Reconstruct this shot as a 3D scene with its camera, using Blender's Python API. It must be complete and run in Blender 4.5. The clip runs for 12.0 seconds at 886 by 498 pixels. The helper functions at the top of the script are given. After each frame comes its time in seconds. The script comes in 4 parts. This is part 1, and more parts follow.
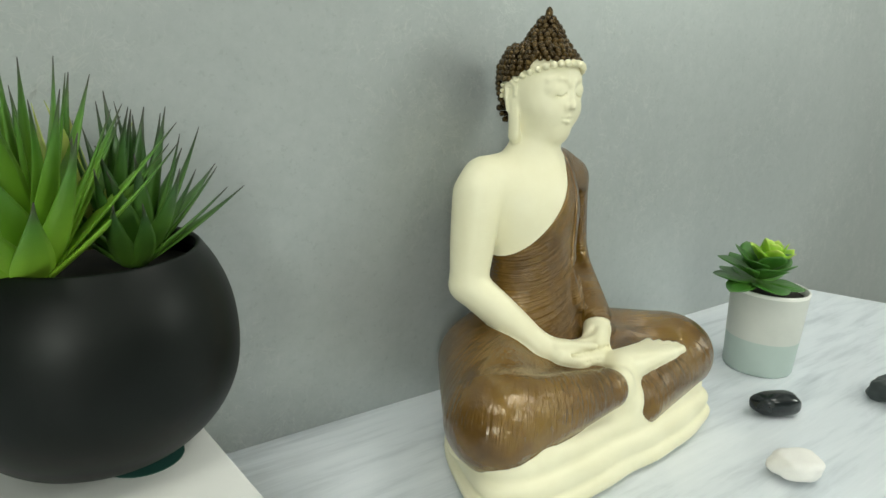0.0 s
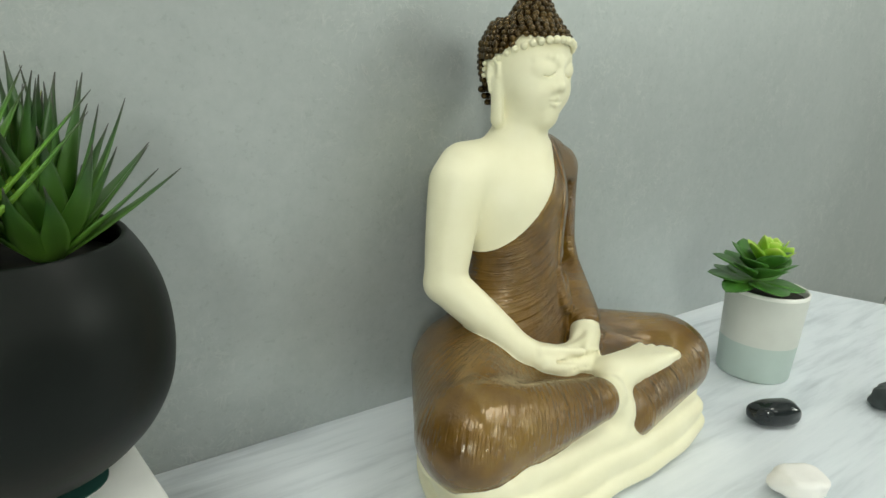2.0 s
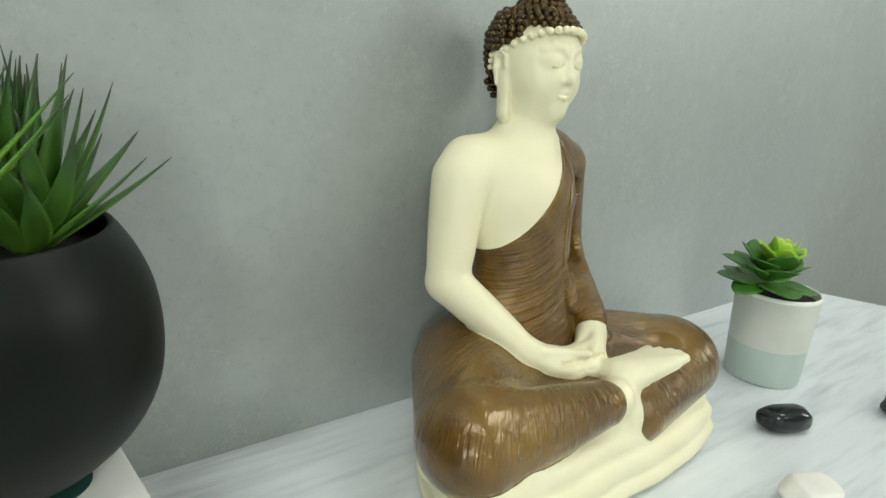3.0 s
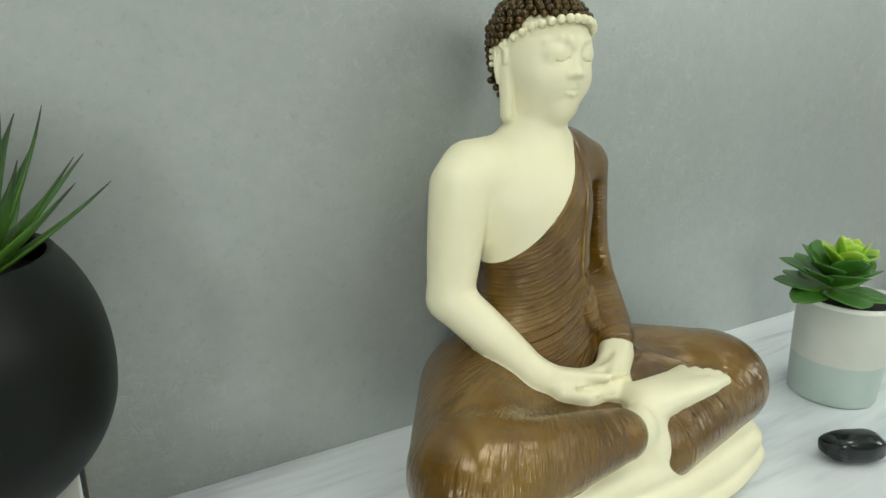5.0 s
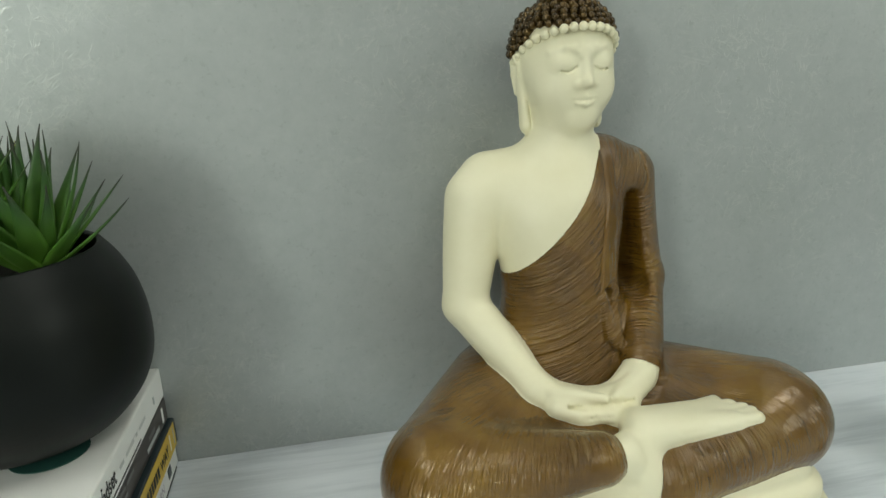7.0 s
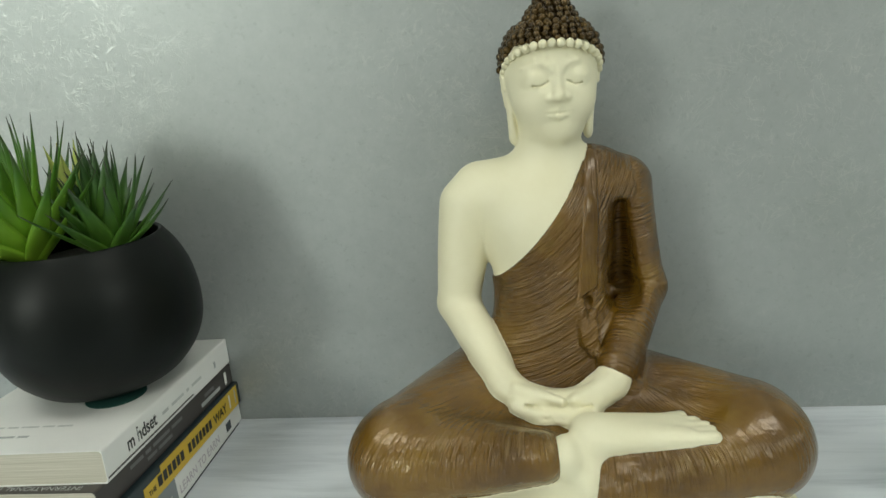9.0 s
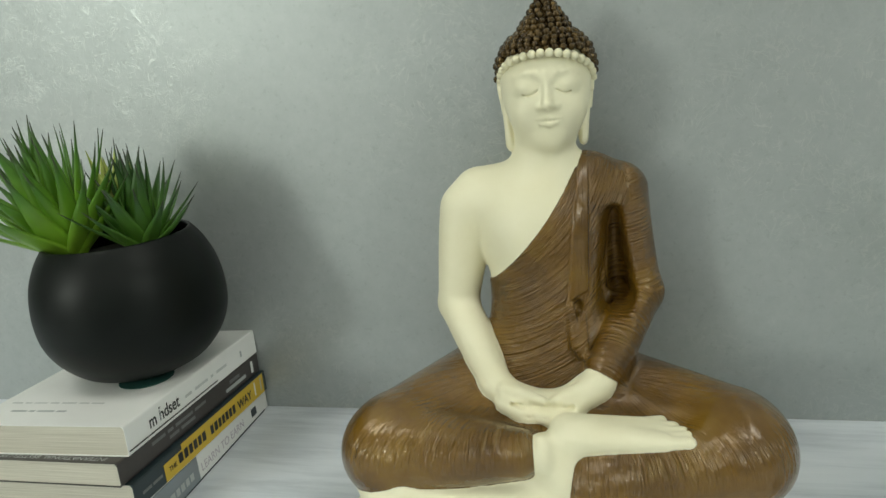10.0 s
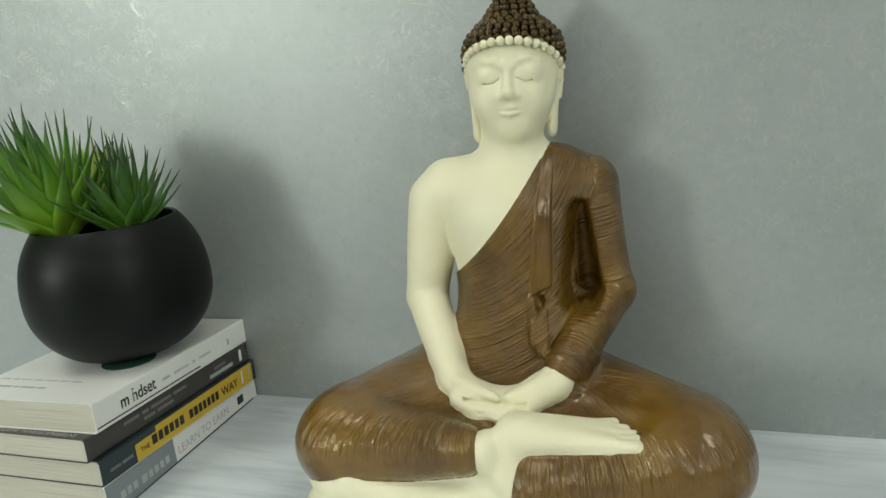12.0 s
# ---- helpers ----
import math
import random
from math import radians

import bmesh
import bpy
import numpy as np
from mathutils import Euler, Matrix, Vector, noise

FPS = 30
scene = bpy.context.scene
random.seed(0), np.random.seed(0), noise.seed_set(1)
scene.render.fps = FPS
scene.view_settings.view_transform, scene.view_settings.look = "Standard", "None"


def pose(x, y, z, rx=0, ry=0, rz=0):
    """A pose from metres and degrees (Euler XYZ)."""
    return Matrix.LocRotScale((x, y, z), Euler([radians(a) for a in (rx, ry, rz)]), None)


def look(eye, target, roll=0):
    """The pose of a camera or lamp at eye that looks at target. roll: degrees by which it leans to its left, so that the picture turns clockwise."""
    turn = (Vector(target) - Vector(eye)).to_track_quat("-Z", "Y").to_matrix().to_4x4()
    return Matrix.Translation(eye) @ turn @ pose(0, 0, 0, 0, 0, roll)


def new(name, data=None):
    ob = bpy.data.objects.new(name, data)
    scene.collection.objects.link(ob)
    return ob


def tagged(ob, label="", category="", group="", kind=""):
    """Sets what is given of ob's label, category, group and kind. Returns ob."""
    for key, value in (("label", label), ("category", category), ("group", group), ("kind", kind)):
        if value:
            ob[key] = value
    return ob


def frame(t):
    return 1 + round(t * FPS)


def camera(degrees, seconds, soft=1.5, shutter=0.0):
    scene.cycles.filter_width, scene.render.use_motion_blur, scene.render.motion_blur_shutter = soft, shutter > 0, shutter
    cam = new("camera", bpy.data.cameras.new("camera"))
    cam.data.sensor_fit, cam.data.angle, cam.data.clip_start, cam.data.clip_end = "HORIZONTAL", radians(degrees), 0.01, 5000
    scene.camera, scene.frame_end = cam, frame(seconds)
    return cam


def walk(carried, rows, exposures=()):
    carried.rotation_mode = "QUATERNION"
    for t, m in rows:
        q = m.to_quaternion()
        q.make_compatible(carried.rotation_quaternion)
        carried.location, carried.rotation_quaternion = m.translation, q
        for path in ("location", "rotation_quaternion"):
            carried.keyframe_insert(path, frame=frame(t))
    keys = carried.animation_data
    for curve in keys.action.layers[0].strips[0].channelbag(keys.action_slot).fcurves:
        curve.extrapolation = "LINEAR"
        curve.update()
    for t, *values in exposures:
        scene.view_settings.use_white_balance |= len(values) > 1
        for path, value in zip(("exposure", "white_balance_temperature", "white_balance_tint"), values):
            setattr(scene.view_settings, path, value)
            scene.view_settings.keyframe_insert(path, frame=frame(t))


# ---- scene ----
cam = camera(68.0, 12.0)
EXPOSURES = [(0, -0.20), (3, -0.20), (5.5, -0.38), (6.5, -0.53), (9.5, -0.52), (12, -0.46)]
PATH = [
    (0, (0.091, -0.018, 0.299), (1.251, 1.523, -0.232), 2.8),
    (0.5, (0.102, -0.007, 0.295), (1.251, 1.54, -0.242), 3.0),
    (1, (0.113, 0.003, 0.291), (1.289, 1.53, -0.243), 3.4),
    (1.5, (0.121, 0.009, 0.286), (1.32, 1.517, -0.251), 3.5),
    (2, (0.126, 0.015, 0.287), (1.319, 1.525, -0.259), 3.7),
    (2.5, (0.128, 0.021, 0.284), (1.322, 1.533, -0.252), 3.8),
    (3, (0.135, 0.027, 0.282), (1.322, 1.539, -0.27), 4.3),
    (5, (0.199, 0.027, 0.283), (1.186, 1.675, -0.275), 0.8),
    (5.5, (0.221, 0.01, 0.288), (1.105, 1.717, -0.264), 0.4),
    (6, (0.262, -0.01, 0.293), (0.96, 1.776, -0.276), -0.6),
    (6.5, (0.304, -0.024, 0.296), (0.772, 1.829, -0.294), -2.1),
    (8.5, (0.423, -0.077, 0.303), (0.315, 1.846, -0.233), -5.0),
    (9, (0.47, -0.079, 0.302), (0.187, 1.825, -0.241), -5.6),
    (9.5, (0.505, -0.082, 0.301), (0.094, 1.801, -0.232), -6.1),
    (10, (0.526, -0.088, 0.304), (0.027, 1.776, -0.22), -6.2),
    (10.5, (0.546, -0.089, 0.304), (-0.016, 1.764, -0.194), -6.4),
    (11, (0.562, -0.082, 0.302), (-0.07, 1.748, -0.197), -6.2),
    (11.5, (0.578, -0.075, 0.296), (-0.087, 1.743, -0.207), -5.4),
    (12, (0.586, -0.067, 0.287), (-0.075, 1.755, -0.206), -5.9),
]
walk(cam, [(t, look(eye, target, roll)) for t, eye, target, roll in PATH], EXPOSURES)

# ---- light ----
world = bpy.data.worlds.new("world")
scene.world = world
world.use_nodes = True
world.node_tree.nodes["Background"].inputs[0].default_value = (0.8, 0.9, 1.0, 1)
world.node_tree.nodes["Background"].inputs[1].default_value = 0.05


def ceiling_lamp(x, y, z, size_x, size_y, watts, colour):
    data = bpy.data.lights.new("ceiling_lamp", "AREA")
    data.shape, data.size, data.size_y, data.energy, data.color = "RECTANGLE", size_x, size_y, watts, colour
    ob = new("ceiling_lamp", data)
    ob.matrix_world = pose(x, y, z)
    return ob


CEILING = 1.85
PANELS = [(-0.30, -0.20, 4.6), (1.30, -0.20, 3.8), (-0.90, -2.40, 7.5), (1.10, -2.40, 6.5)]
for px, py, watts in PANELS:
    ceiling_lamp(px, py, CEILING - 0.03, 0.56, 0.56, watts, (0.93, 1.0, 0.86))

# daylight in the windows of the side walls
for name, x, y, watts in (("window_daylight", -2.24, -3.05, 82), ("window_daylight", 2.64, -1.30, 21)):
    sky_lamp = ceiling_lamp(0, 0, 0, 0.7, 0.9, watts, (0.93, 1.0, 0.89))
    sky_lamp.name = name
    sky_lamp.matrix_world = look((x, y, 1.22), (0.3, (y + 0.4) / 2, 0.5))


# ---- materials ----
class Nodes:
    """Short hand for building one material's node tree."""

    def __init__(self, name):
        self.mat = bpy.data.materials.new(name)
        self.mat.use_nodes = True
        self.tree = self.mat.node_tree
        self.bsdf = self.tree.nodes["Principled BSDF"]
        self.coords = None

    def add(self, kind, **values):
        node = self.tree.nodes.new(kind)
        for key, value in values.items():
            if key in node.inputs:
                node.inputs[key].default_value = value
        return node

    def link(self, a, b):
        self.tree.links.new(a, b)

    def where(self, scale=(1, 1, 1), turn=(0, 0, 0)):
        if self.coords is None:
            self.coords = self.add("ShaderNodeTexCoord")
        turned = self.add("ShaderNodeMapping")
        turned.inputs["Rotation"].default_value = turn
        self.link(self.coords.outputs["Object"], turned.inputs["Vector"])
        m = self.add("ShaderNodeMapping")
        m.inputs["Scale"].default_value = scale
        self.link(turned.outputs[0], m.inputs["Vector"])
        return m.outputs[0]

    def noise(self, scale, detail=4.0, rough=0.6, stretch=(1, 1, 1), turn=(0, 0, 0), warp=0.0):
        n = self.add("ShaderNodeTexNoise")
        n.inputs["Scale"].default_value, n.inputs["Detail"].default_value = scale, detail
        n.inputs["Roughness"].default_value, n.inputs["Distortion"].default_value = rough, warp
        self.link(self.where(stretch, turn), n.inputs["Vector"])
        return n.outputs[0]

    def ramp(self, source, stops):
        r = self.add("ShaderNodeValToRGB")
        while len(r.color_ramp.elements) < len(stops):
            r.color_ramp.elements.new(0.5)
        for element, (at, colour) in zip(r.color_ramp.elements, stops):
            element.position = at
            element.color = (*colour, 1) if isinstance(colour, tuple) else (colour, colour, colour, 1)
        self.link(source, r.inputs[0])
        return r.outputs[0]

    def math(self, op, a, b=0.0, c=0.0):
        m = self.add("ShaderNodeMath")
        m.operation = op
        for k, v in enumerate((a, b, c)):
            if isinstance(v, (int, float)):
                m.inputs[k].default_value = v
            else:
                self.link(v, m.inputs[k])
        return m.outputs[0]

    def mix(self, factor, a, b, blend="MIX"):
        m = self.add("ShaderNodeMix")
        m.data_type, m.blend_type = "RGBA", blend
        for slot, v in ((0, factor), (6, a), (7, b)):
            if isinstance(v, (int, float)):
                m.inputs[slot].default_value = v
            elif isinstance(v, tuple):
                m.inputs[slot].default_value = (*v, 1)
            else:
                self.link(v, m.inputs[slot])
        return m.outputs[2]

    def attribute(self, name):
        a = self.add("ShaderNodeAttribute")
        a.attribute_name = name
        return a.outputs["Fac"]

    def bump(self, height, strength=0.3, distance=0.001):
        b = self.add("ShaderNodeBump")
        b.inputs["Strength"].default_value, b.inputs["Distance"].default_value = strength, distance
        self.link(height, b.inputs["Height"])
        last = self.bsdf.inputs["Normal"]
        if last.is_linked:
            self.link(last.links[0].from_socket, b.inputs["Normal"])
        self.link(b.outputs[0], last)

    def set(self, colour=None, rough=None, metal=None, spec=None):
        for slot, v in (("Base Color", colour), ("Roughness", rough), ("Metallic", metal), ("Specular IOR Level", spec)):
            if v is None:
                continue
            if isinstance(v, tuple):
                self.bsdf.inputs[slot].default_value = (*v, 1)
            elif isinstance(v, (int, float)):
                self.bsdf.inputs[slot].default_value = v
            else:
                self.link(v, self.bsdf.inputs[slot])
        return self


def plain(name, colour, rough=0.5, metal=0.0, vary=0.12, grain=60.0, bump=0.1, spec=0.5):
    """A paint or plastic with a slight cloud and grain."""
    n = Nodes(name)
    cloud = n.noise(grain, 5)
    dark = tuple(c * (1 - vary) for c in colour)
    light = tuple(min(1, c * (1 + vary)) for c in colour)
    n.set(n.ramp(cloud, [(0.3, dark), (0.7, light)]), n.math("MULTIPLY_ADD", cloud, 0.15, rough - 0.07), metal, spec)
    n.bump(n.noise(grain * 8, 3), bump, 0.0004)
    return n.mat


def wall_material():
    n = Nodes("pearl_wallpaper")
    cloud = n.noise(3.0, 5, 0.6)
    fine = n.noise(90, 6, 0.75)
    colour = n.ramp(n.math("MULTIPLY_ADD", fine, 0.5, n.math("MULTIPLY", cloud, 0.5)),
                    [(0.3, (0.372, 0.401, 0.400)), (0.7, (0.466, 0.495, 0.493))])
    # feathery scratches in several directions, strewn in patches
    strand = None
    for k, turn in enumerate((0.5, -0.9, 1.3, -0.2)):
        a = n.noise(135, 2, 0.5, (1, 1, 0.36), (0, turn, 0), 0.9)
        line = n.ramp(n.math("ABSOLUTE", n.math("SUBTRACT", a, 0.5)), [(0.0, 1.0), (0.024, 0.0)])
        line = n.math("MULTIPLY", line, n.ramp(n.noise(46 + 5 * k, 2, 0.5, (1, 1, 1), (0, turn, 0)), [(0.48, 0.0), (0.60, 1.0)]))
        strand = line if strand is None else n.math("MAXIMUM", strand, line)
    strand = n.math("MULTIPLY", strand, n.ramp(n.noise(5, 3), [(0.44, 0.06), (0.60, 1.0)]))
    pits = n.ramp(n.noise(210, 3, 0.6), [(0.30, 1.0), (0.40, 0.0)])
    colour = n.mix(n.math("MULTIPLY", strand, 0.20), colour, (0.80, 0.81, 0.74))
    n.set(n.mix(n.math("MULTIPLY", pits, 0.15), colour, (0.2, 0.21, 0.2)),
          n.math("MULTIPLY_ADD", fine, 0.12, n.math("MULTIPLY_ADD", strand, -0.14, 0.41)), n.math("MULTIPLY_ADD", strand, 0.3, 0.42))
    n.bump(n.noise(140, 5, 0.7), 0.10, 0.0006)
    n.bump(strand, 0.18, 0.0005)
    return n.mat


def table_material():
    n = Nodes("grey_wood_laminate")
    grain = n.noise(34, 6, 0.6, (0.16, 1.0, 1.0), (0, 0, 0), 0.6)
    fine = n.noise(160, 4, 0.6, (0.07, 1.0, 1.0))
    cloud = n.noise(4, 4)
    mixed = n.math("MULTIPLY_ADD", grain, 0.6, n.math("MULTIPLY_ADD", fine, 0.25, n.math("MULTIPLY", cloud, 0.15)))
    n.set(n.ramp(mixed, [(0.34, (0.46, 0.50, 0.55)), (0.5, (0.67, 0.71, 0.76)), (0.64, (0.74, 0.775, 0.82))]),
          n.math("MULTIPLY_ADD", fine, 0.15, 0.4))
    n.bump(grain, 0.25, 0.0006)
    n.bump(fine, 0.2, 0.0003)
    return n.mat


def statue_material():
    """Cream resin and a bronze-brown robe, told apart by the attribute "robe"; folds run along the attribute "fold"."""
    n = Nodes("cream_and_bronze_resin")
    robe = n.ramp(n.math("MULTIPLY_ADD", n.attribute("robe"), 1500.0, n.math("MULTIPLY_ADD", n.noise(260, 3), 1.6, -0.3)), [(0.3, 0.0), (0.7, 1.0)])
    shift = n.add("ShaderNodeCombineXYZ")
    n.link(n.math("MULTIPLY", n.attribute("fold"), 470.0), shift.inputs[0])
    vec = n.add("ShaderNodeVectorMath")
    vec.operation = "ADD"
    n.link(n.where((26, 26, 26)), vec.inputs[0])
    n.link(shift.outputs[0], vec.inputs[1])
    streak = n.add("ShaderNodeTexNoise")
    streak.inputs["Scale"].default_value, streak.inputs["Detail"].default_value, streak.inputs["Roughness"].default_value = 1.0, 3.5, 0.58
    n.link(vec.outputs[0], streak.inputs["Vector"])
    broken = n.ramp(n.noise(38, 3), [(0.34, 0.25), (0.62, 1.0)])
    ridge = n.math("MULTIPLY", n.ramp(streak.outputs[0], [(0.33, 0.0), (0.67, 1.0)]), broken)
    ridge = n.math("MULTIPLY", ridge, n.math("MAXIMUM", n.attribute("pleat"), 0.0))
    hair = n.math("MULTIPLY", n.math("MINIMUM", n.attribute("pleat"), 0.0), -1.0)
    rubbed = n.ramp(n.noise(18, 4), [(0.35, (0.092, 0.043, 0.0050)), (0.55, (0.162, 0.082, 0.0085)), (0.75, (0.225, 0.124, 0.0140))])
    brown = n.mix(n.math("MULTIPLY", n.ramp(ridge, [(0.6, 0.0), (1.0, 1.0)]), 0.30), rubbed, (0.36, 0.24, 0.095))
    brown = n.mix(hair, brown, n.ramp(n.noise(190, 3), [(0.35, (0.034, 0.020, 0.006)), (0.7, (0.125, 0.076, 0.020))]))
    cream = n.ramp(n.noise(30, 5), [(0.3, (0.770, 0.725, 0.510)), (0.7, (0.810, 0.770, 0.565))])
    n.set(n.mix(robe, cream, brown), n.math("MULTIPLY_ADD", robe, -0.19, 0.46), n.math("MULTIPLY", robe, n.math("MULTIPLY_ADD", hair, 0.35, 0.2)))
    n.link(n.math("MULTIPLY", robe, n.math("MULTIPLY_ADD", hair, -0.45, 0.56)), n.bsdf.inputs["Coat Weight"])
    n.bsdf.inputs["Coat Roughness"].default_value = 0.17
    n.bump(n.math("MULTIPLY", ridge, robe), 1.0, 0.0022)
    n.bump(n.math("MULTIPLY", n.noise(150, 3, 0.55), robe), 0.45, 0.0010)
    n.bump(n.noise(420, 3), 0.08, 0.0004)
    n.link(n.bsdf.inputs["Normal"].links[0].from_socket, n.bsdf.inputs["Coat Normal"])
    return n.mat


def leaf_material(name, dark, light, tip):
    """Green leaf; the attribute "along" runs from its foot to its tip."""
    n = Nodes(name)
    along = n.attribute("along")
    streak = n.noise(60, 4, 0.6)
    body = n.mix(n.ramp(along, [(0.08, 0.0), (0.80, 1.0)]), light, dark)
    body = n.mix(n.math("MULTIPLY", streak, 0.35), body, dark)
    n.set(n.mix(n.ramp(along, [(0.80, 0.0), (0.98, 1.0)]), body, tip), 0.42)
    n.bsdf.inputs["Subsurface Weight"].default_value = 0.08
    n.bsdf.inputs["Subsurface Radius"].default_value = (0.002, 0.004, 0.001)
    n.bump(streak, 0.2, 0.0006)
    return n.mat


def paper_material():
    n = Nodes("page_edges")
    lines = n.noise(30, 3, 0.6, (0.4, 0.4, 70.0))
    n.set(n.ramp(lines, [(0.3, (0.44, 0.41, 0.33)), (0.7, (0.66, 0.63, 0.54))]), 0.85)
    n.bump(lines, 0.5, 0.0006)
    return n.mat


M_WALL, M_TABLE, M_STATUE, M_PAPER = wall_material(), table_material(), statue_material(), paper_material()
M_ROOM = plain("white_room_paint", (0.40, 0.41, 0.395), 0.8, grain=8)
M_FLOOR = plain("grey_floor_tile", (0.22, 0.22, 0.21), 0.5, grain=6)
M_CEILING = plain("white_ceiling", (0.78, 0.78, 0.76), 0.9, grain=10)
M_TRIM = plain("white_gloss_trim", (0.76, 0.77, 0.75), 0.35, grain=10)
M_METAL = plain("brushed_steel_leg", (0.55, 0.55, 0.56), 0.35, 1.0, grain=40)
M_BLACK_POT = plain("matt_black_ceramic", (0.0035, 0.0052, 0.0044), 0.43, vary=0.2, grain=30, bump=0.12, spec=0.21)
M_SOIL = plain("dark_soil", (0.02, 0.017, 0.012), 0.95, vary=0.5, grain=120, bump=0.8)
M_FELT = plain("dark_green_card", (0.016, 0.075, 0.062), 0.6, grain=80)
M_AGAVE = leaf_material("agave_leaf", (0.070, 0.195, 0.020), (0.34, 0.60, 0.038), (0.040, 0.036, 0.028))
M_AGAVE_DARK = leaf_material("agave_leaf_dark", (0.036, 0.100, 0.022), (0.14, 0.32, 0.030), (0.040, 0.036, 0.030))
M_AGAVE_PALE = leaf_material("agave_leaf_pale", (0.46, 0.54, 0.12), (0.6, 0.7, 0.2), (0.3, 0.34, 0.08))
M_SUC = leaf_material("succulent_leaf", (0.045, 0.16, 0.020), (0.10, 0.27, 0.03), (0.06, 0.17, 0.025))
M_SUC_LIGHT = leaf_material("succulent_leaf_light", (0.30, 0.54, 0.035), (0.22, 0.46, 0.03), (0.50, 0.62, 0.12))
M_CUP_TOP = plain("off_white_glaze", (0.56, 0.57, 0.53), 0.45, vary=0.04, grain=30)
M_CUP_RIM = plain("white_glazed_rim", (0.78, 0.78, 0.74), 0.4, vary=0.03, grain=30)
M_CUP_LOW = plain("pale_sage_glaze", (0.42, 0.50, 0.47), 0.5, vary=0.05, grain=30)
M_STONE_BLACK = plain("polished_black_stone", (0.012, 0.016, 0.018), 0.14, vary=0.3, grain=50, bump=0.12)
M_STONE_GREY = plain("dark_grey_stone", (0.035, 0.045, 0.045), 0.45, vary=0.3, grain=60, bump=0.4)
M_STONE_WHITE = plain("white_pebble", (0.80, 0.78, 0.75), 0.35, vary=0.05, grain=60)
M_COVER_WHITE = plain("white_cover", (0.80, 0.80, 0.78), 0.4, vary=0.03, grain=20)
M_COVER_BROWN = plain("dark_brown_cover", (0.050, 0.043, 0.040), 0.4, vary=0.12, grain=20)
M_COVER_NAVY = plain("dark_teal_cover", (0.020, 0.034, 0.040), 0.4, vary=0.1, grain=20)
M_COVER_YELLOW = plain("yellow_cover", (0.62, 0.42, 0.035), 0.4, vary=0.06, grain=20)
M_COVER_GREY = plain("slate_grey_cover", (0.22, 0.25, 0.27), 0.4, vary=0.06, grain=20)
M_INK_BLACK = plain("black_ink", (0.02, 0.02, 0.02), 0.5)
M_INK_GREY = plain("grey_ink", (0.42, 0.44, 0.44), 0.6)
M_INK_DIM = plain("dim_grey_ink", (0.17, 0.17, 0.17), 0.6)
M_INK_FAINT = plain("faint_grey_ink", (0.56, 0.57, 0.56), 0.6)
M_INK_WHITE = plain("white_ink", (0.75, 0.75, 0.73), 0.5)
M_INK_PINK = plain("pale_lilac_ink", (0.52, 0.47, 0.52), 0.5)
M_LAMP = Nodes("lamp_diffuser").set((0.9, 0.9, 0.88), 0.5).mat
M_LAMP.node_tree.nodes["Principled BSDF"].inputs["Emission Color"].default_value = (1.0, 0.97, 0.9, 1)
M_LAMP.node_tree.nodes["Principled BSDF"].inputs["Emission Strength"].default_value = 6.0


# ---- building blocks ----
def mesh_of(bm, material, name, smooth=False):
    data = bpy.data.meshes.new(name)
    bm.normal_update()
    bm.to_mesh(data)
    bm.free()
    data.materials.append(material)
    if smooth:
        data.polygons.foreach_set("use_smooth", [True] * len(data.polygons))
    return data


def part(name, bm, material, parent=None, label="", smooth=False, at=None):
    """Links a bmesh as one mesh object, under its thing or part."""
    ob = new(name, mesh_of(bm, material, name, smooth))
    if parent:
        ob.parent = parent
    if at is not None:
        ob.matrix_basis = at
    return tagged(ob, label) if label else ob


def box(x0, y0, z0, x1, y1, z1, bevel=0.0, segments=2):
    bm = bmesh.new()
    bmesh.ops.create_cube(bm, size=1)
    bmesh.ops.scale(bm, vec=(x1 - x0, y1 - y0, z1 - z0), verts=bm.verts)
    bmesh.ops.translate(bm, vec=((x0 + x1) / 2, (y0 + y1) / 2, (z0 + z1) / 2), verts=bm.verts)
    if bevel:
        bmesh.ops.bevel(bm, geom=list(bm.edges), offset=bevel, segments=segments, affect="EDGES", profile=0.5)
    return bm


def prism(outline, z0, z1, bevel=0.0):
    """A plan outline (anticlockwise) carried up from z0 to z1."""
    bm = bmesh.new()
    low = [bm.verts.new((x, y, z0)) for x, y in outline]
    high = [bm.verts.new((x, y, z1)) for x, y in outline]
    bm.faces.new(low[::-1])
    bm.faces.new(high)
    for k in range(len(low)):
        j = (k + 1) % len(low)
        bm.faces.new((low[k], low[j], high[j], high[k]))
    if bevel:
        bmesh.ops.bevel(bm, geom=list(bm.edges), offset=bevel, segments=2, affect="EDGES")
    return bm


def lathe(profile, steps=64):
    """A closed or open profile of (radius, z) turned round the z axis."""
    bm = bmesh.new()
    rings = []
    for r, z in profile:
        if r < 1e-6:
            rings.append([bm.verts.new((0, 0, z))])
        else:
            rings.append([bm.verts.new((r * math.cos(a), r * math.sin(a), z)) for a in (2 * math.pi * k / steps for k in range(steps))])
    for low, high in zip(rings, rings[1:]):
        for k in range(steps):
            j = (k + 1) % steps
            if len(low) == 1 and len(high) == 1:
                continue
            if len(low) == 1:
                bm.faces.new((low[0], high[j], high[k]))
            elif len(high) == 1:
                bm.faces.new((low[k], low[j], high[0]))
            else:
                bm.faces.new((low[k], low[j], high[j], high[k]))
    bmesh.ops.recalc_face_normals(bm, faces=bm.faces)
    return bm


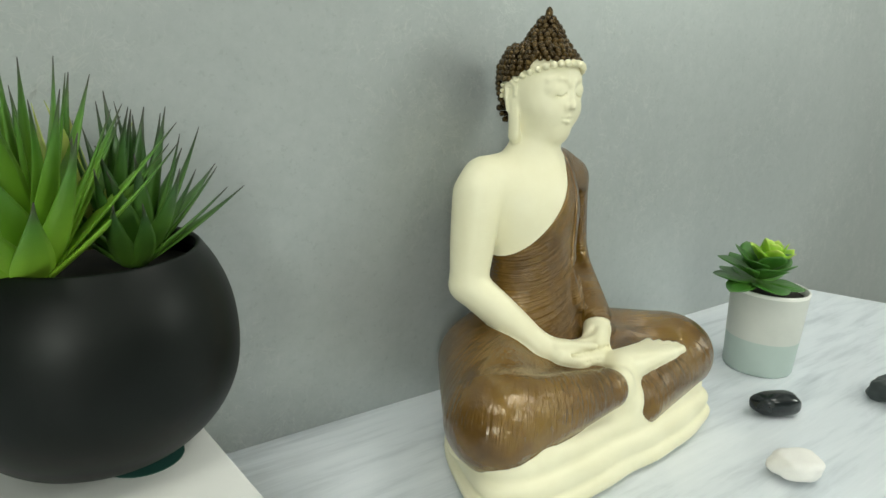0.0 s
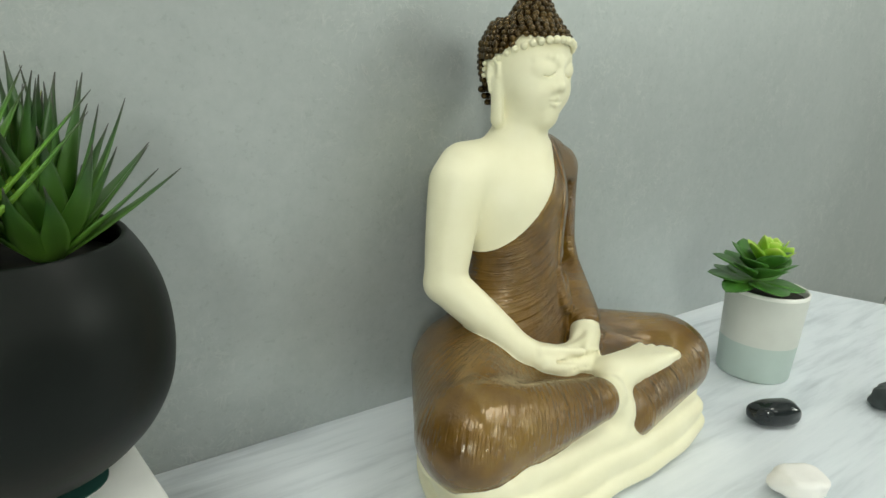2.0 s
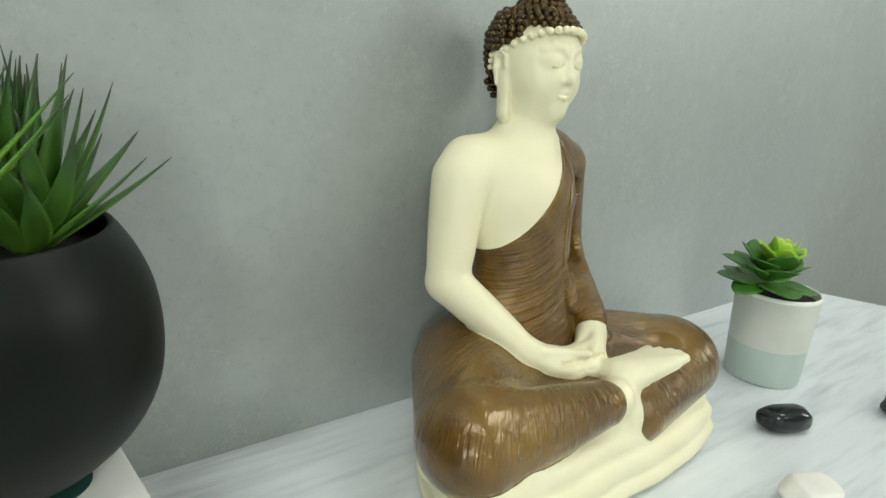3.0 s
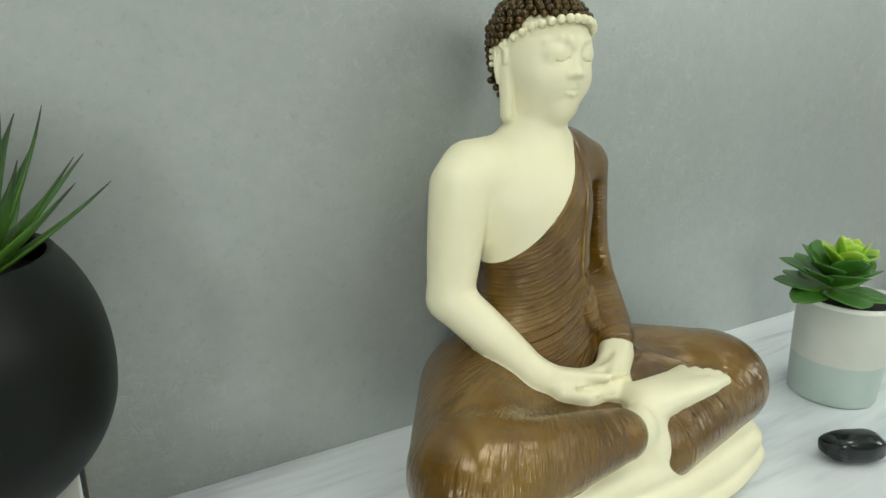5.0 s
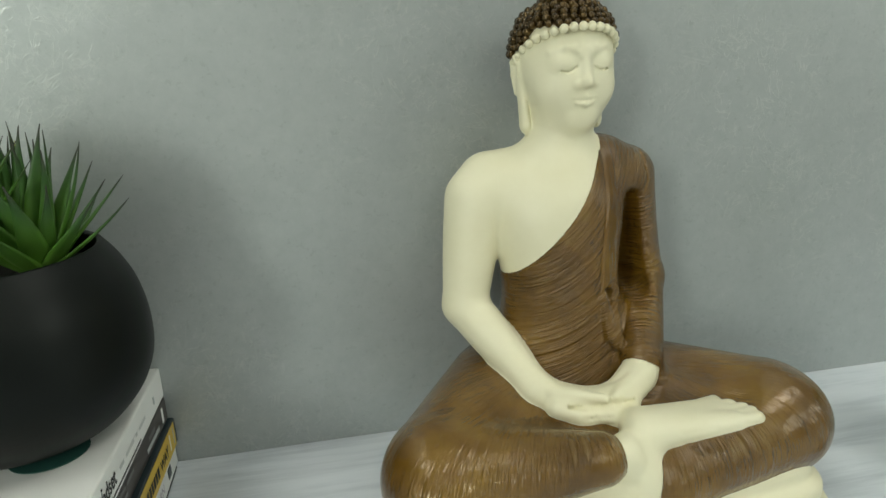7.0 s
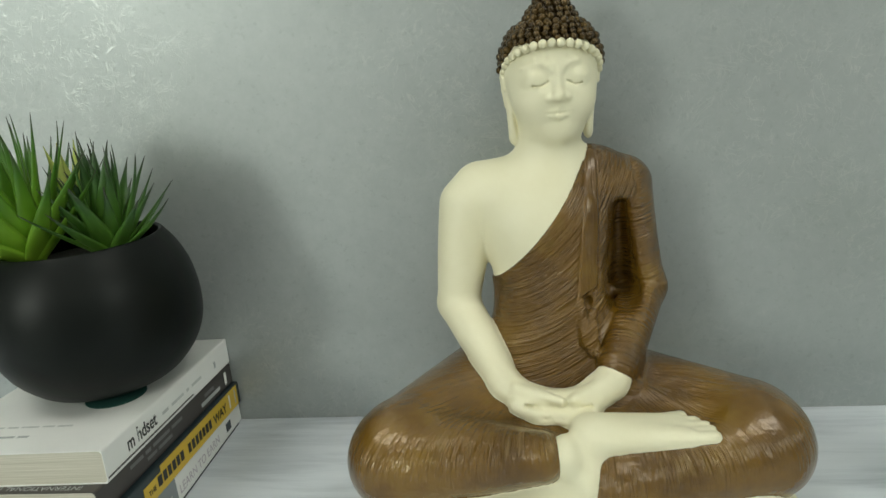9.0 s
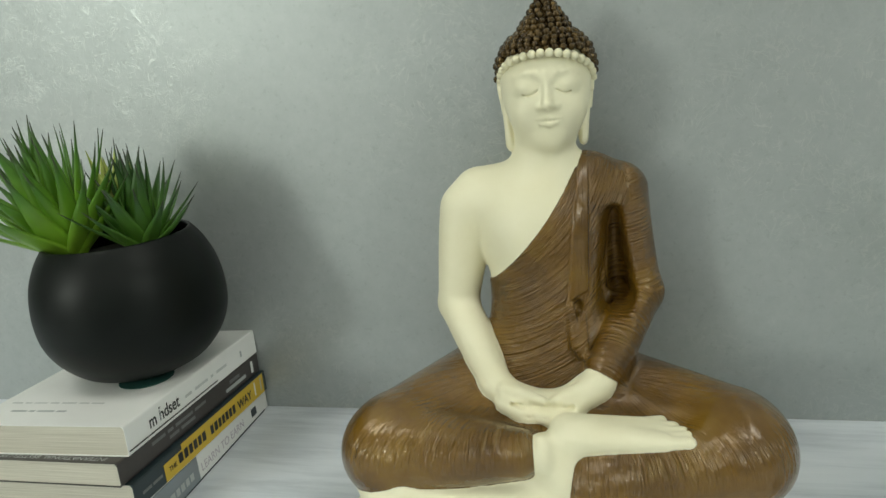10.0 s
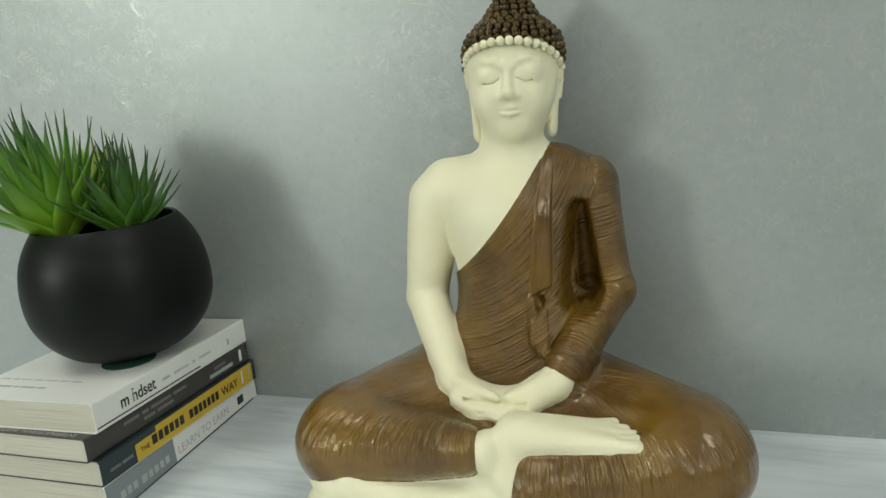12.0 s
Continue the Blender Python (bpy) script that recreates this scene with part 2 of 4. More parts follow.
def curve_points(points, count):
    """Catmull-Rom through (a, b) pairs."""
    p = [points[0], *points, points[-1]]
    out = []
    for k in range(1, len(p) - 2):
        for i in range(count):
            t = i / count
            out.append(tuple(0.5 * (2 * p[k][d] + (p[k + 1][d] - p[k - 1][d]) * t + (2 * p[k - 1][d] - 5 * p[k][d] + 4 * p[k + 1][d] - p[k + 2][d]) * t * t
                                    + (3 * p[k][d] - p[k - 1][d] - 3 * p[k + 1][d] + p[k + 2][d]) * t ** 3) for d in (0, 1)))
    out.append(points[-1])
    return out


# ---- the room ----
WALL_Y, FLOOR, LEFT, RIGHT, BACK = 0.440, -0.75, -2.2, 2.6, -3.9


def setting(name, bm, material, label, category):
    return tagged(part(name, bm, material), label, category, kind="structure")


setting("wall_north", box(LEFT, WALL_Y, FLOOR, RIGHT, WALL_Y + 0.12, CEILING), M_WALL, "pearl grey textured wallpaper wall with a soft sheen", "wall")
setting("wall_south", box(LEFT, BACK - 0.12, FLOOR, RIGHT, BACK, CEILING), M_ROOM, "plain white painted wall", "wall")


def side_wall(x0, x1, y0, y1, z0, z1):
    """A side wall with an opening for its window."""
    bm = bmesh.new()
    for a, b, c, d in ((BACK - 0.12, y0, FLOOR, CEILING), (y1, WALL_Y + 0.12, FLOOR, CEILING), (y0, y1, FLOOR, z0), (y0, y1, z1, CEILING)):
        piece = box(x0, a, c, x1, b, d)
        piece.normal_update()
        data = bpy.data.meshes.new("piece")
        piece.to_mesh(data)
        piece.free()
        bm.from_mesh(data)
        bpy.data.meshes.remove(data)
    return bm


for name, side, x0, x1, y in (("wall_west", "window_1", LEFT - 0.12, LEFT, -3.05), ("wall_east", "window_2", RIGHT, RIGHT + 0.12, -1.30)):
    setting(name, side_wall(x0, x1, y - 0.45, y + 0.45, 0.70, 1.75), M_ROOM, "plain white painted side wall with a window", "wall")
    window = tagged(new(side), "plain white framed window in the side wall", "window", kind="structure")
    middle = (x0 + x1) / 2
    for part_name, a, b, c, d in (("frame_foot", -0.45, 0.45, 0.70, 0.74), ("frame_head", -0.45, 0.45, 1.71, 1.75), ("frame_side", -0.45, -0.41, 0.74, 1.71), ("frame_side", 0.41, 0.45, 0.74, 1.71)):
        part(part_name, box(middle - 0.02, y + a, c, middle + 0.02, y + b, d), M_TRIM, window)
setting("floor", box(LEFT - 0.12, BACK - 0.12, FLOOR - 0.1, RIGHT + 0.12, WALL_Y + 0.12, FLOOR), M_FLOOR, "plain grey floor", "floor")
setting("ceiling", box(LEFT - 0.12, BACK - 0.12, CEILING, RIGHT + 0.12, WALL_Y + 0.12, CEILING + 0.1), M_CEILING, "plain white ceiling", "ceiling")
setting("trim", box(1.575, WALL_Y - 0.006, FLOOR, 1.69, WALL_Y - 0.0005, CEILING, 0.001), M_TRIM, "white glossy upright trim on the wall", "trim")

for px, py, watts in PANELS:
    lamp = tagged(new("ceiling_light"), "square white ceiling panel light", "ceiling light", "ceiling lights")
    lamp.matrix_world = pose(px, py, CEILING)
    bm = box(-0.3, -0.3, -0.02, 0.3, 0.3, -0.001)
    part("housing", bm, M_TRIM, lamp)
    part("diffuser", box(-0.285, -0.285, -0.024, 0.285, 0.285, -0.0205), M_LAMP, lamp)

# ---- the table ----
table = tagged(new("table"), "grey wood-grain laminate table standing against the wall", "table")
table.matrix_world = pose(0, 0, 0)
TOP = [(-1.1, -0.30), (1.415, -0.30), (1.103, 0.4399), (-1.1, 0.4399)]
part("tabletop", prism(TOP, -0.030, 0.0, 0.0004), M_TABLE, table, "grey streaked laminate top")
for lx, ly in ((-1.03, -0.24), (1.30, -0.24), (1.04, 0.37), (-1.03, 0.37)):
    part("leg", box(lx - 0.025, ly - 0.025, FLOOR, lx + 0.025, ly + 0.025, -0.0302, 0.003), M_METAL, table)


# ---- the statue: one surface drawn round blended rounded forms ----
class Form:
    """A distance field made of blended solids; each has a group: 0 cream, 1 robe."""

    def __init__(self):
        self.items = []

    def solid(self, group, func, low, high, blend=0.006, cut=False):
        self.items.append((group, func, np.array(low, float), np.array(high, float), blend, cut))

    def capsule(self, group, a, b, ra, rb, blend=0.006, squash=(1, 1, 1), swell=0.0, cut=False):
        a, b, sq = np.array(a, float), np.array(b, float), np.array(squash, float)
        aa, ab = a / sq, (b - a) / sq
        length2 = float(ab @ ab) or 1e-9
        factor = float(min(sq))

        def func(x, y, z):
            px, py, pz = x / sq[0] - aa[0], y / sq[1] - aa[1], z / sq[2] - aa[2]
            t = np.clip((px * ab[0] + py * ab[1] + pz * ab[2]) / length2, 0, 1)
            r = ra + (rb - ra) * t + swell * 4 * t * (1 - t)
            return (np.sqrt((px - t * ab[0]) ** 2 + (py - t * ab[1]) ** 2 + (pz - t * ab[2]) ** 2) - r) * factor

        r = (max(ra, rb) + swell) * sq
        self.solid(group, func, np.minimum(a, b) - r, np.maximum(a, b) + r, blend, cut)
        return func

    def ball(self, group, c, r, blend=0.006, turn=0.0, lean=0.0, cut=False):
        """An ellipsoid with half axes r, turned about z and leant about y (degrees)."""
        c, r = np.array(c, float), np.array(r, float)
        ct, st, cl, sl = math.cos(radians(turn)), math.sin(radians(turn)), math.cos(radians(lean)), math.sin(radians(lean))

        def func(x, y, z):
            px, py, pz = x - c[0], y - c[1], z - c[2]
            px, py = px * ct + py * st, -px * st + py * ct
            px, pz = px * cl + pz * sl, -px * sl + pz * cl
            k0 = np.sqrt((px / r[0]) ** 2 + (py / r[1]) ** 2 + (pz / r[2]) ** 2)
            k1 = np.sqrt((px / r[0] ** 2) ** 2 + (py / r[1] ** 2) ** 2 + (pz / r[2] ** 2) ** 2)
            return k0 * (k0 - 1) / np.maximum(k1, 1e-6)

        big = r if not (turn or lean) else np.full(3, r.max())
        self.solid(group, func, c - big, c + big, blend, cut)
        return func

    @staticmethod
    def join(a, b, k):
        h = np.clip(0.5 + 0.5 * (b - a) / k, 0, 1)
        return b + (a - b) * h - k * h * (1 - h)

    @staticmethod
    def carve(a, b, k):
        return -Form.join(-a, b, k)

    def grid(self, xs, ys, zs):
        field = [np.full((len(xs), len(ys), len(zs)), 0.05, np.float32) for _ in (0, 1)]
        for group, func, low, high, blend, cut in self.items:
            pad = blend * 1.2 + 0.004
            sl = tuple(slice(max(0, np.searchsorted(v, low[n] - pad) - 1), np.searchsorted(v, high[n] + pad) + 1) for n, v in enumerate((xs, ys, zs)))
            d = func(xs[sl[0], None, None], ys[None, sl[1], None], zs[None, None, sl[2]]).astype(np.float32)
            now = field[group][sl]
            field[group][sl] = self.carve(now, d, blend) if cut else self.join(now, d, blend)
        return field

    def at(self, p):
        field = [np.full(len(p), 0.05) for _ in (0, 1)]
        for group, func, low, high, blend, cut in self.items:
            d = func(p[:, 0], p[:, 1], p[:, 2])
            field[group] = self.carve(field[group], d, blend) if cut else self.join(field[group], d, blend)
        return field


def surface_net(d, xs, ys, zs):
    """Vertices and quads of the surface d = 0 on a grid with uneven steps."""
    inside = d < 0
    c = [inside[i:d.shape[0] - 1 + i, j:d.shape[1] - 1 + j, k:d.shape[2] - 1 + k] for i in (0, 1) for j in (0, 1) for k in (0, 1)]
    total = sum(a.astype(np.int8) for a in c)
    ijk = np.argwhere((total > 0) & (total < 8))
    number = np.full(total.shape, -1, np.int64)
    number[tuple(ijk.T)] = np.arange(len(ijk))
    sums, count = np.zeros((len(ijk), 3)), np.zeros(len(ijk))
    axes = (xs, ys, zs)
    for axis in range(3):
        u, v = [n for n in range(3) if n != axis]
        for du in (0, 1):
            for dv in (0, 1):
                a = ijk.copy()
                a[:, u] += du
                a[:, v] += dv
                b = a.copy()
                b[:, axis] += 1
                da, db = d[tuple(a.T)], d[tuple(b.T)]
                hit = (da < 0) != (db < 0)
                t = np.where(hit, da / np.where(hit, da - db, 1), 0)
                pa = np.stack([axes[n][a[:, n]] for n in range(3)], 1)
                pb = np.stack([axes[n][b[:, n]] for n in range(3)], 1)
                sums += np.where(hit[:, None], pa + (pb - pa) * t[:, None], 0)
                count += hit
    verts = sums / count[:, None]
    quads = []
    for axis in range(3):
        u, v = (axis + 1) % 3, (axis + 2) % 3
        lo = [slice(1, -1)] * 3
        lo[axis] = slice(0, -1)
        hi = list(lo)
        hi[axis] = slice(1, None)
        a, b = inside[tuple(lo)], inside[tuple(hi)]
        for flip, where in ((False, a & ~b), (True, ~a & b)):
            e = np.argwhere(where)
            for n in range(3):
                e[:, n] += 0 if n == axis else 1
            ring = []
            for du, dv in ((-1, -1), (0, -1), (0, 0), (-1, 0)):
                q = e.copy()
                q[:, u] += du
                q[:, v] += dv
                ring.append(number[tuple(q.T)])
            if flip:
                ring = ring[::-1]
            quads.append(np.stack(ring, 1))
    quads = np.concatenate(quads)
    return verts, quads[(quads >= 0).all(1)]


def torso_field():
    """The bare body, used for the skin and, a little thicker, for the robe."""
    f = Form()
    f.ball(0, (0.003, 0.004, 0.085), (0.054, 0.036, 0.045), 0.012)
    f.ball(0, (0.0035, 0.010, 0.125), (0.0405, 0.034, 0.060), 0.014)
    f.ball(0, (0.002, 0.016, 0.184), (0.0455, 0.034, 0.050), 0.014)
    f.capsule(0, (-0.044, 0.022, 0.207), (0.048, 0.025, 0.207), 0.0185, 0.0195, 0.012)
    f.capsule(0, (-0.042, 0.024, 0.2160), (0.036, 0.026, 0.2215), 0.0150, 0.0145, 0.018)
    return f


NECK_AT, FOLD_AT = (-0.1742, 0.3342), (-0.055, 0.262)


def neckline(x, z):
    """Below nought where the robe covers the chest."""
    return 0.2277 - np.sqrt((x - NECK_AT[0]) ** 2 + (z - NECK_AT[1]) ** 2)


# the hairline: how far round to the front, from the nape (-1) to the brow (1), and its height there
HAIR_AT, HAIR_LOW = (-1.0, -0.62, -0.50, -0.40, 0.20, 0.35, 0.6, 1.0), (0.2605, 0.2605, 0.2780, 0.2930, 0.2935, 0.2985, 0.3070, 0.3070)


def build_statue():
    f = Form()
    torso = torso_field()
    low, high = (-0.085, -0.05, 0.03), (0.085, 0.065, 0.25)

    def skin(x, y, z):
        d = np.float32(0.05)
        for _, func, _, _, blend, _ in torso.items:
            d = Form.join(d, func(x, y, z), blend)
        return d

    f.solid(0, skin, low, high, 0.004)
    # neck, head and face; the face looks a little to its left
    hx, hy, tip = 0.0105, 0.0230, 6.0
    yaw = radians(tip)

    def hp(x, y, z):
        return (hx + x * math.cos(yaw) - y * math.sin(yaw), hy + x * math.sin(yaw) + y * math.cos(yaw), z)

    f.capsule(0, (0.005, 0.023, 0.215), (0.009, 0.020, 0.262), 0.0220, 0.0200, 0.013)
    f.ball(0, hp(0, 0.001, 0.2910), (0.0310, 0.0338, 0.0335), 0.004, turn=tip)
    f.ball(0, hp(0, -0.0078, 0.2750), (0.0264, 0.0236, 0.0285), 0.008, turn=tip)
    f.ball(0, hp(0, -0.0098, 0.2575), (0.0172, 0.0172, 0.0130), 0.009, turn=tip)
    f.ball(0, hp(0, -0.0222, 0.2515), (0.0085, 0.0050, 0.0055), 0.007, turn=tip)
    for side in (-1, 1):
        f.ball(0, hp(side * 0.0113, -0.0380, 0.2872), (0.0086, 0.0060, 0.0052), 0.0085, turn=tip, cut=True)
        f.ball(0, hp(side * 0.0142, -0.0172, 0.2705), (0.0092, 0.0105, 0.0100), 0.009, turn=tip)
    f.capsule(0, hp(0, -0.0308, 0.2935), hp(0, -0.0332, 0.2770), 0.0017, 0.0020, 0.004)
    for side in (-1, 1):
        # brow, full closed lid with a fine curved line under it, wing of the nose
        brow = [hp(side * 0.0030, -0.0306, 0.2915), hp(side * 0.0075, -0.0302, 0.2950), hp(side * 0.0130, -0.0282, 0.2958), hp(side * 0.0200, -0.0238, 0.2935)]
        for a, b in zip(brow, brow[1:]):
            f.capsule(0, a, b, 0.0001, 0.0001, 0.0046)
        f.ball(0, hp(side * 0.0118, -0.0238, 0.2868), (0.0088, 0.0074, 0.0068), 0.0036, turn=tip)
        rim = [hp(side * 0.0056, -0.0300, 0.2846), hp(side * 0.0086, -0.0306, 0.2826), hp(side * 0.0118, -0.0300, 0.2818), hp(side * 0.0150, -0.0286, 0.2824), hp(side * 0.0178, -0.0266, 0.2838)]
        for a, b in zip(rim, rim[1:]):
            f.capsule(0, a, b, 0.00042, 0.00042, 0.0008, (1, 1.9, 1), cut=True)
        f.ball(0, hp(side * 0.0050, -0.0304, 0.2740), (0.0024, 0.0027, 0.0022), 0.0026, turn=tip)
    f.ball(0, hp(0, -0.0334, 0.2750), (0.0033, 0.0031, 0.0031), 0.0032, turn=tip)
    for side in (-1, 1):
        f.capsule(0, hp(0, -0.0310, 0.2664), hp(side * 0.0072, -0.0297, 0.2654), 0.0005, 0.0002, 0.0026)
        f.capsule(0, hp(0, -0.0310, 0.2620), hp(side * 0.0048, -0.0299, 0.2628), 0.0006, 0.0004, 0.0030)
        f.capsule(0, hp(0, -0.0327, 0.2642), hp(side * 0.0082, -0.0305, 0.2650), 0.00040, 0.00034, 0.0012, (1, 1.8, 1), cut=True)
    # long ears with a curled rim
    for side in (-1, 1):
        f.capsule(0, hp(side * 0.0285, 0.0045, 0.2840), hp(side * 0.0255 - 0.0014, 0.0014, 0.2492), 0.0066, 0.0064, 0.0022, (0.55, 1.0, 1.0), swell=-0.0008)
        helix = [hp(side * 0.0312, 0.0000, 0.2810), hp(side * 0.0318, 0.0000, 0.2880), hp(side * 0.0320, 0.0042, 0.2918), hp(side * 0.0320, 0.0086, 0.2885), hp(side * 0.0314, 0.0092, 0.2800), hp(side * 0.0300, 0.0075, 0.2690)]
        for a, b in zip(helix, helix[1:]):
            f.capsule(0, a, b, 0.0016, 0.0016, 0.0010)
        f.ball(0, hp(side * 0.0335, 0.0045, 0.2830), (0.0030, 0.0028, 0.0070), 0.0008, turn=tip, cut=True)
        f.capsule(0, hp(side * 0.0290, -0.0052, 0.2620), hp(side * 0.0261 - 0.0014, -0.0052, 0.2447), 0.0006, 0.0012, 0.0016, cut=True)
    # bare right arm
    f.capsule(0, (-0.0525, 0.0200, 0.2035), (-0.0640, 0.0110, 0.1330), 0.0200, 0.0150, 0.0040, swell=0.0008)
    f.capsule(0, (-0.0640, 0.0110, 0.1320), (-0.0300, -0.0415, 0.0900), 0.0150, 0.0102, 0.0045, swell=0.0012)
    # the palms, one laid in the other: a shallow bowl with stacked fingers in front
    f.capsule(0, (-0.0310, -0.0400, 0.0900), (-0.0120, -0.0530, 0.0845), 0.0104, 0.0105, 0.006)
    f.capsule(0, (-0.0120, -0.0530, 0.0840), (0.0180, -0.0550, 0.0850), 0.0100, 0.0095, 0.006)
    f.capsule(0, (0.0180, -0.0550, 0.0855), (0.0430, -0.0360, 0.0950), 0.0100, 0.0108, 0.006)
    f.ball(0, (0.0080, -0.0500, 0.0990), (0.0170, 0.0050, 0.0050), 0.004, cut=True)
    bowl = [(-0.0230, -0.0570, 0.0850), (-0.0090, -0.0640, 0.0810), (0.0080, -0.0660, 0.0795), (0.0220, -0.0615, 0.0830)]
    for a, b in zip(bowl, bowl[1:]):
        f.capsule(0, a, b, 0.0062, 0.0062, 0.005)
    # thumbs meeting over the bowl, with a curved gap under them and fainter lines between the fingers
    f.capsule(0, (-0.0230, -0.0520, 0.0935), (0.0050, -0.0660, 0.0920), 0.0042, 0.0030, 0.003)
    f.capsule(0, (0.0350, -0.0480, 0.0960), (0.0120, -0.0645, 0.0920), 0.0046, 0.0030, 0.003)
    f.capsule(0, (0.0400, -0.0440, 0.0900), (0.0190, -0.0600, 0.0850), 0.0078, 0.0070, 0.005)
    for z, deep, arc in ((0.0880, 0.0011, ((-0.0170, 0.0620), (-0.0050, 0.0685), (0.0110, 0.0705), (0.0230, 0.0660))),
                         (0.0828, 0.0004, ((-0.0160, 0.0660), (-0.0030, 0.0712), (0.0120, 0.0725), (0.0220, 0.0690))),
                         (0.0785, 0.0003, ((-0.0120, 0.0670), (0.0000, 0.0715), (0.0120, 0.0722)))):
        for (xa, ya), (xb, yb) in zip(arc, arc[1:]):
            f.capsule(0, (xa, -ya, z), (xb, -yb, z), deep, deep, 0.0016, (1, 2.4, 1), cut=True)
    # upper foot: a wedge with the sole turned up, five toes along its far end
    f.ball(0, (0.0050, -0.0950, 0.0720), (0.0100, 0.0120, 0.0135), 0.006)
    f.capsule(0, (0.0200, -0.0870, 0.0790), (0.0760, -0.0890, 0.0790), 0.0115, 0.0060, 0.006)
    f.capsule(0, (0.0200, -0.0800, 0.0800), (0.0720, -0.0700, 0.0775), 0.0105, 0.0066, 0.006)
    f.capsule(0, (0.0260, -0.0840, 0.0780), (0.0770, -0.0780, 0.0778), 0.0110, 0.0060, 0.006)
    for k in range(5):
        u = k / 4
        tip_x, tip_y = 0.0760 + 0.0145 * math.sin(1.8 * u), -0.0670 - 0.0225 * u
        f.capsule(0, (tip_x - 0.0090, tip_y - 0.0005, 0.0795), (tip_x, tip_y, 0.0808 - 0.0010 * u), 0.0036 + 0.0004 * u, 0.0033 + 0.0006 * u, 0.0013)
    # lower foot and the cloth that falls between the legs
    f.ball(0, (0.0170, -0.0900, 0.0540), (0.0140, 0.0180, 0.0220), 0.008)
    f.capsule(0, (-0.0620, -0.0760, 0.0340), (0.0060, -0.0860, 0.0470), 0.0180, 0.0190, 0.005)
    f.capsule(0, (-0.0700, -0.0750, 0.0340), (0.0560, -0.0800, 0.0350), 0.0190, 0.0200, 0.006)

    # base: a long oval cushion with two shallow grooves
    def slab(half_x, half_y, cx, cy, z0, z1, rounding):
        def func(x, y, z):
            wide = half_x * (1 - 0.26 * np.clip((y - cy) / half_y * 0.5 + 0.5, 0, 1))
            e = (np.abs((x - cx - 0.10 * (y - cy)) / wide) ** 4 + np.abs((y - cy - 0.05 * x) / half_y) ** 4) ** 0.25
            uneven = 0.0008 * np.sin(x * 61 + z * 40 + 1.3) * np.sin(y * 47 + 0.4) + 0.0005 * np.sin(x * 113 + z * 95)
            side = (e - 1) * half_y + rounding + uneven
            up = np.abs(z - (z0 + z1) / 2) - (z1 - z0) / 2 + rounding
            return np.sqrt(np.maximum(side, 0) ** 2 + np.maximum(up, 0) ** 2) + np.minimum(np.maximum(side, up), 0) - rounding
        return func

    f.capsule(0, (-0.1140, -0.0590, 0.0435), (-0.0830, -0.0960, 0.0430), 0.0150, 0.0150, 0.006)
    f.solid(0, slab(0.150, 0.070, 0.015, -0.048, 0.0005, 0.0200, 0.0095), (-0.18, -0.13, 0), (0.18, 0.08, 0.022), 0.003)
    f.solid(0, slab(0.146, 0.067, 0.014, -0.048, 0.0130, 0.0360, 0.0100), (-0.18, -0.13, 0), (0.18, 0.08, 0.037), 0.0025)
    f.solid(0, slab(0.142, 0.062, 0.012, -0.047, 0.0280, 0.0520, 0.0115), (-0.18, -0.13, 0), (0.18, 0.08, 0.053), 0.004)

    # robe over the chest, left arm and legs
    def robe_chest(x, y, z):
        return np.maximum(skin(x, y, z) - 0.0016, neckline(x, z) + 0 * y)

    f.solid(1, robe_chest, low, high, 0.003)
    axes = []

    def limb(a, b, ra, rb, blend=0.010, swell=0.0):
        f.capsule(1, a, b, ra, rb, blend, swell=swell)
        axes.append((np.array(a), np.array(b), ra, rb))

    limb((0.0555, 0.0290, 0.2080), (0.0690, 0.0255, 0.1340), 0.0218, 0.0160, 0.004, -0.0010)
    limb((0.0690, 0.0255, 0.1330), (0.0440, -0.0320, 0.0990), 0.0166, 0.0140, 0.006)
    f.ball(1, (0.0500, 0.0320, 0.1520), (0.0200, 0.0100, 0.0480), 0.004)
    # the deep hollow between the chest and the left sleeve, and the one under the shawl's end
    for group in (0, 1):
        wider = 0.003 * (1 - group)
        f.capsule(group, (0.0525, 0.0010, 0.1960), (0.0535, -0.0040, 0.1400), 0.0060 + wider, 0.0130 + wider, 0.005, (1, 3.0, 1), cut=True)
        f.ball(group, (0.0268, -0.0200, 0.1390), (0.0045 + wider, 0.0070 + wider, 0.0055 + wider), 0.002, cut=True)
    f.ball(1, (0.0520, 0.0500, 0.1560), (0.0240, 0.0090, 0.0560), 0.004)
    limb((-0.0400, 0.0040, 0.0600), (-0.0940, -0.0620, 0.0580), 0.0450, 0.0360, 0.012)
    limb((-0.1010, -0.0760, 0.0595), (-0.0110, -0.0960, 0.0725), 0.0330, 0.0155, 0.010)
    limb((0.0520, 0.0000, 0.0550), (0.1170, -0.0500, 0.0585), 0.0400, 0.0350, 0.012)
    limb((0.1215, -0.0640, 0.0590), (0.0360, -0.0900, 0.0510), 0.0335, 0.0225, 0.010)
    f.ball(1, (0.006, -0.034, 0.060), (0.085, 0.058, 0.0235), 0.016)
    f.ball(1, (-0.060, -0.046, 0.058), (0.048, 0.040, 0.026), 0.012)
    f.ball(1, (0.074, -0.044, 0.056), (0.048, 0.038, 0.026), 0.012)
    f.capsule(1, (0.0480, -0.0360, 0.0880), (0.0840, -0.0560, 0.0830), 0.0050, 0.0010, 0.006, (1, 1, 0.5))
    # the hollow in the lap where the toes lie
    f.ball(1, (0.0800, -0.0750, 0.0935), (0.0200, 0.0150, 0.0128), 0.005, cut=True)
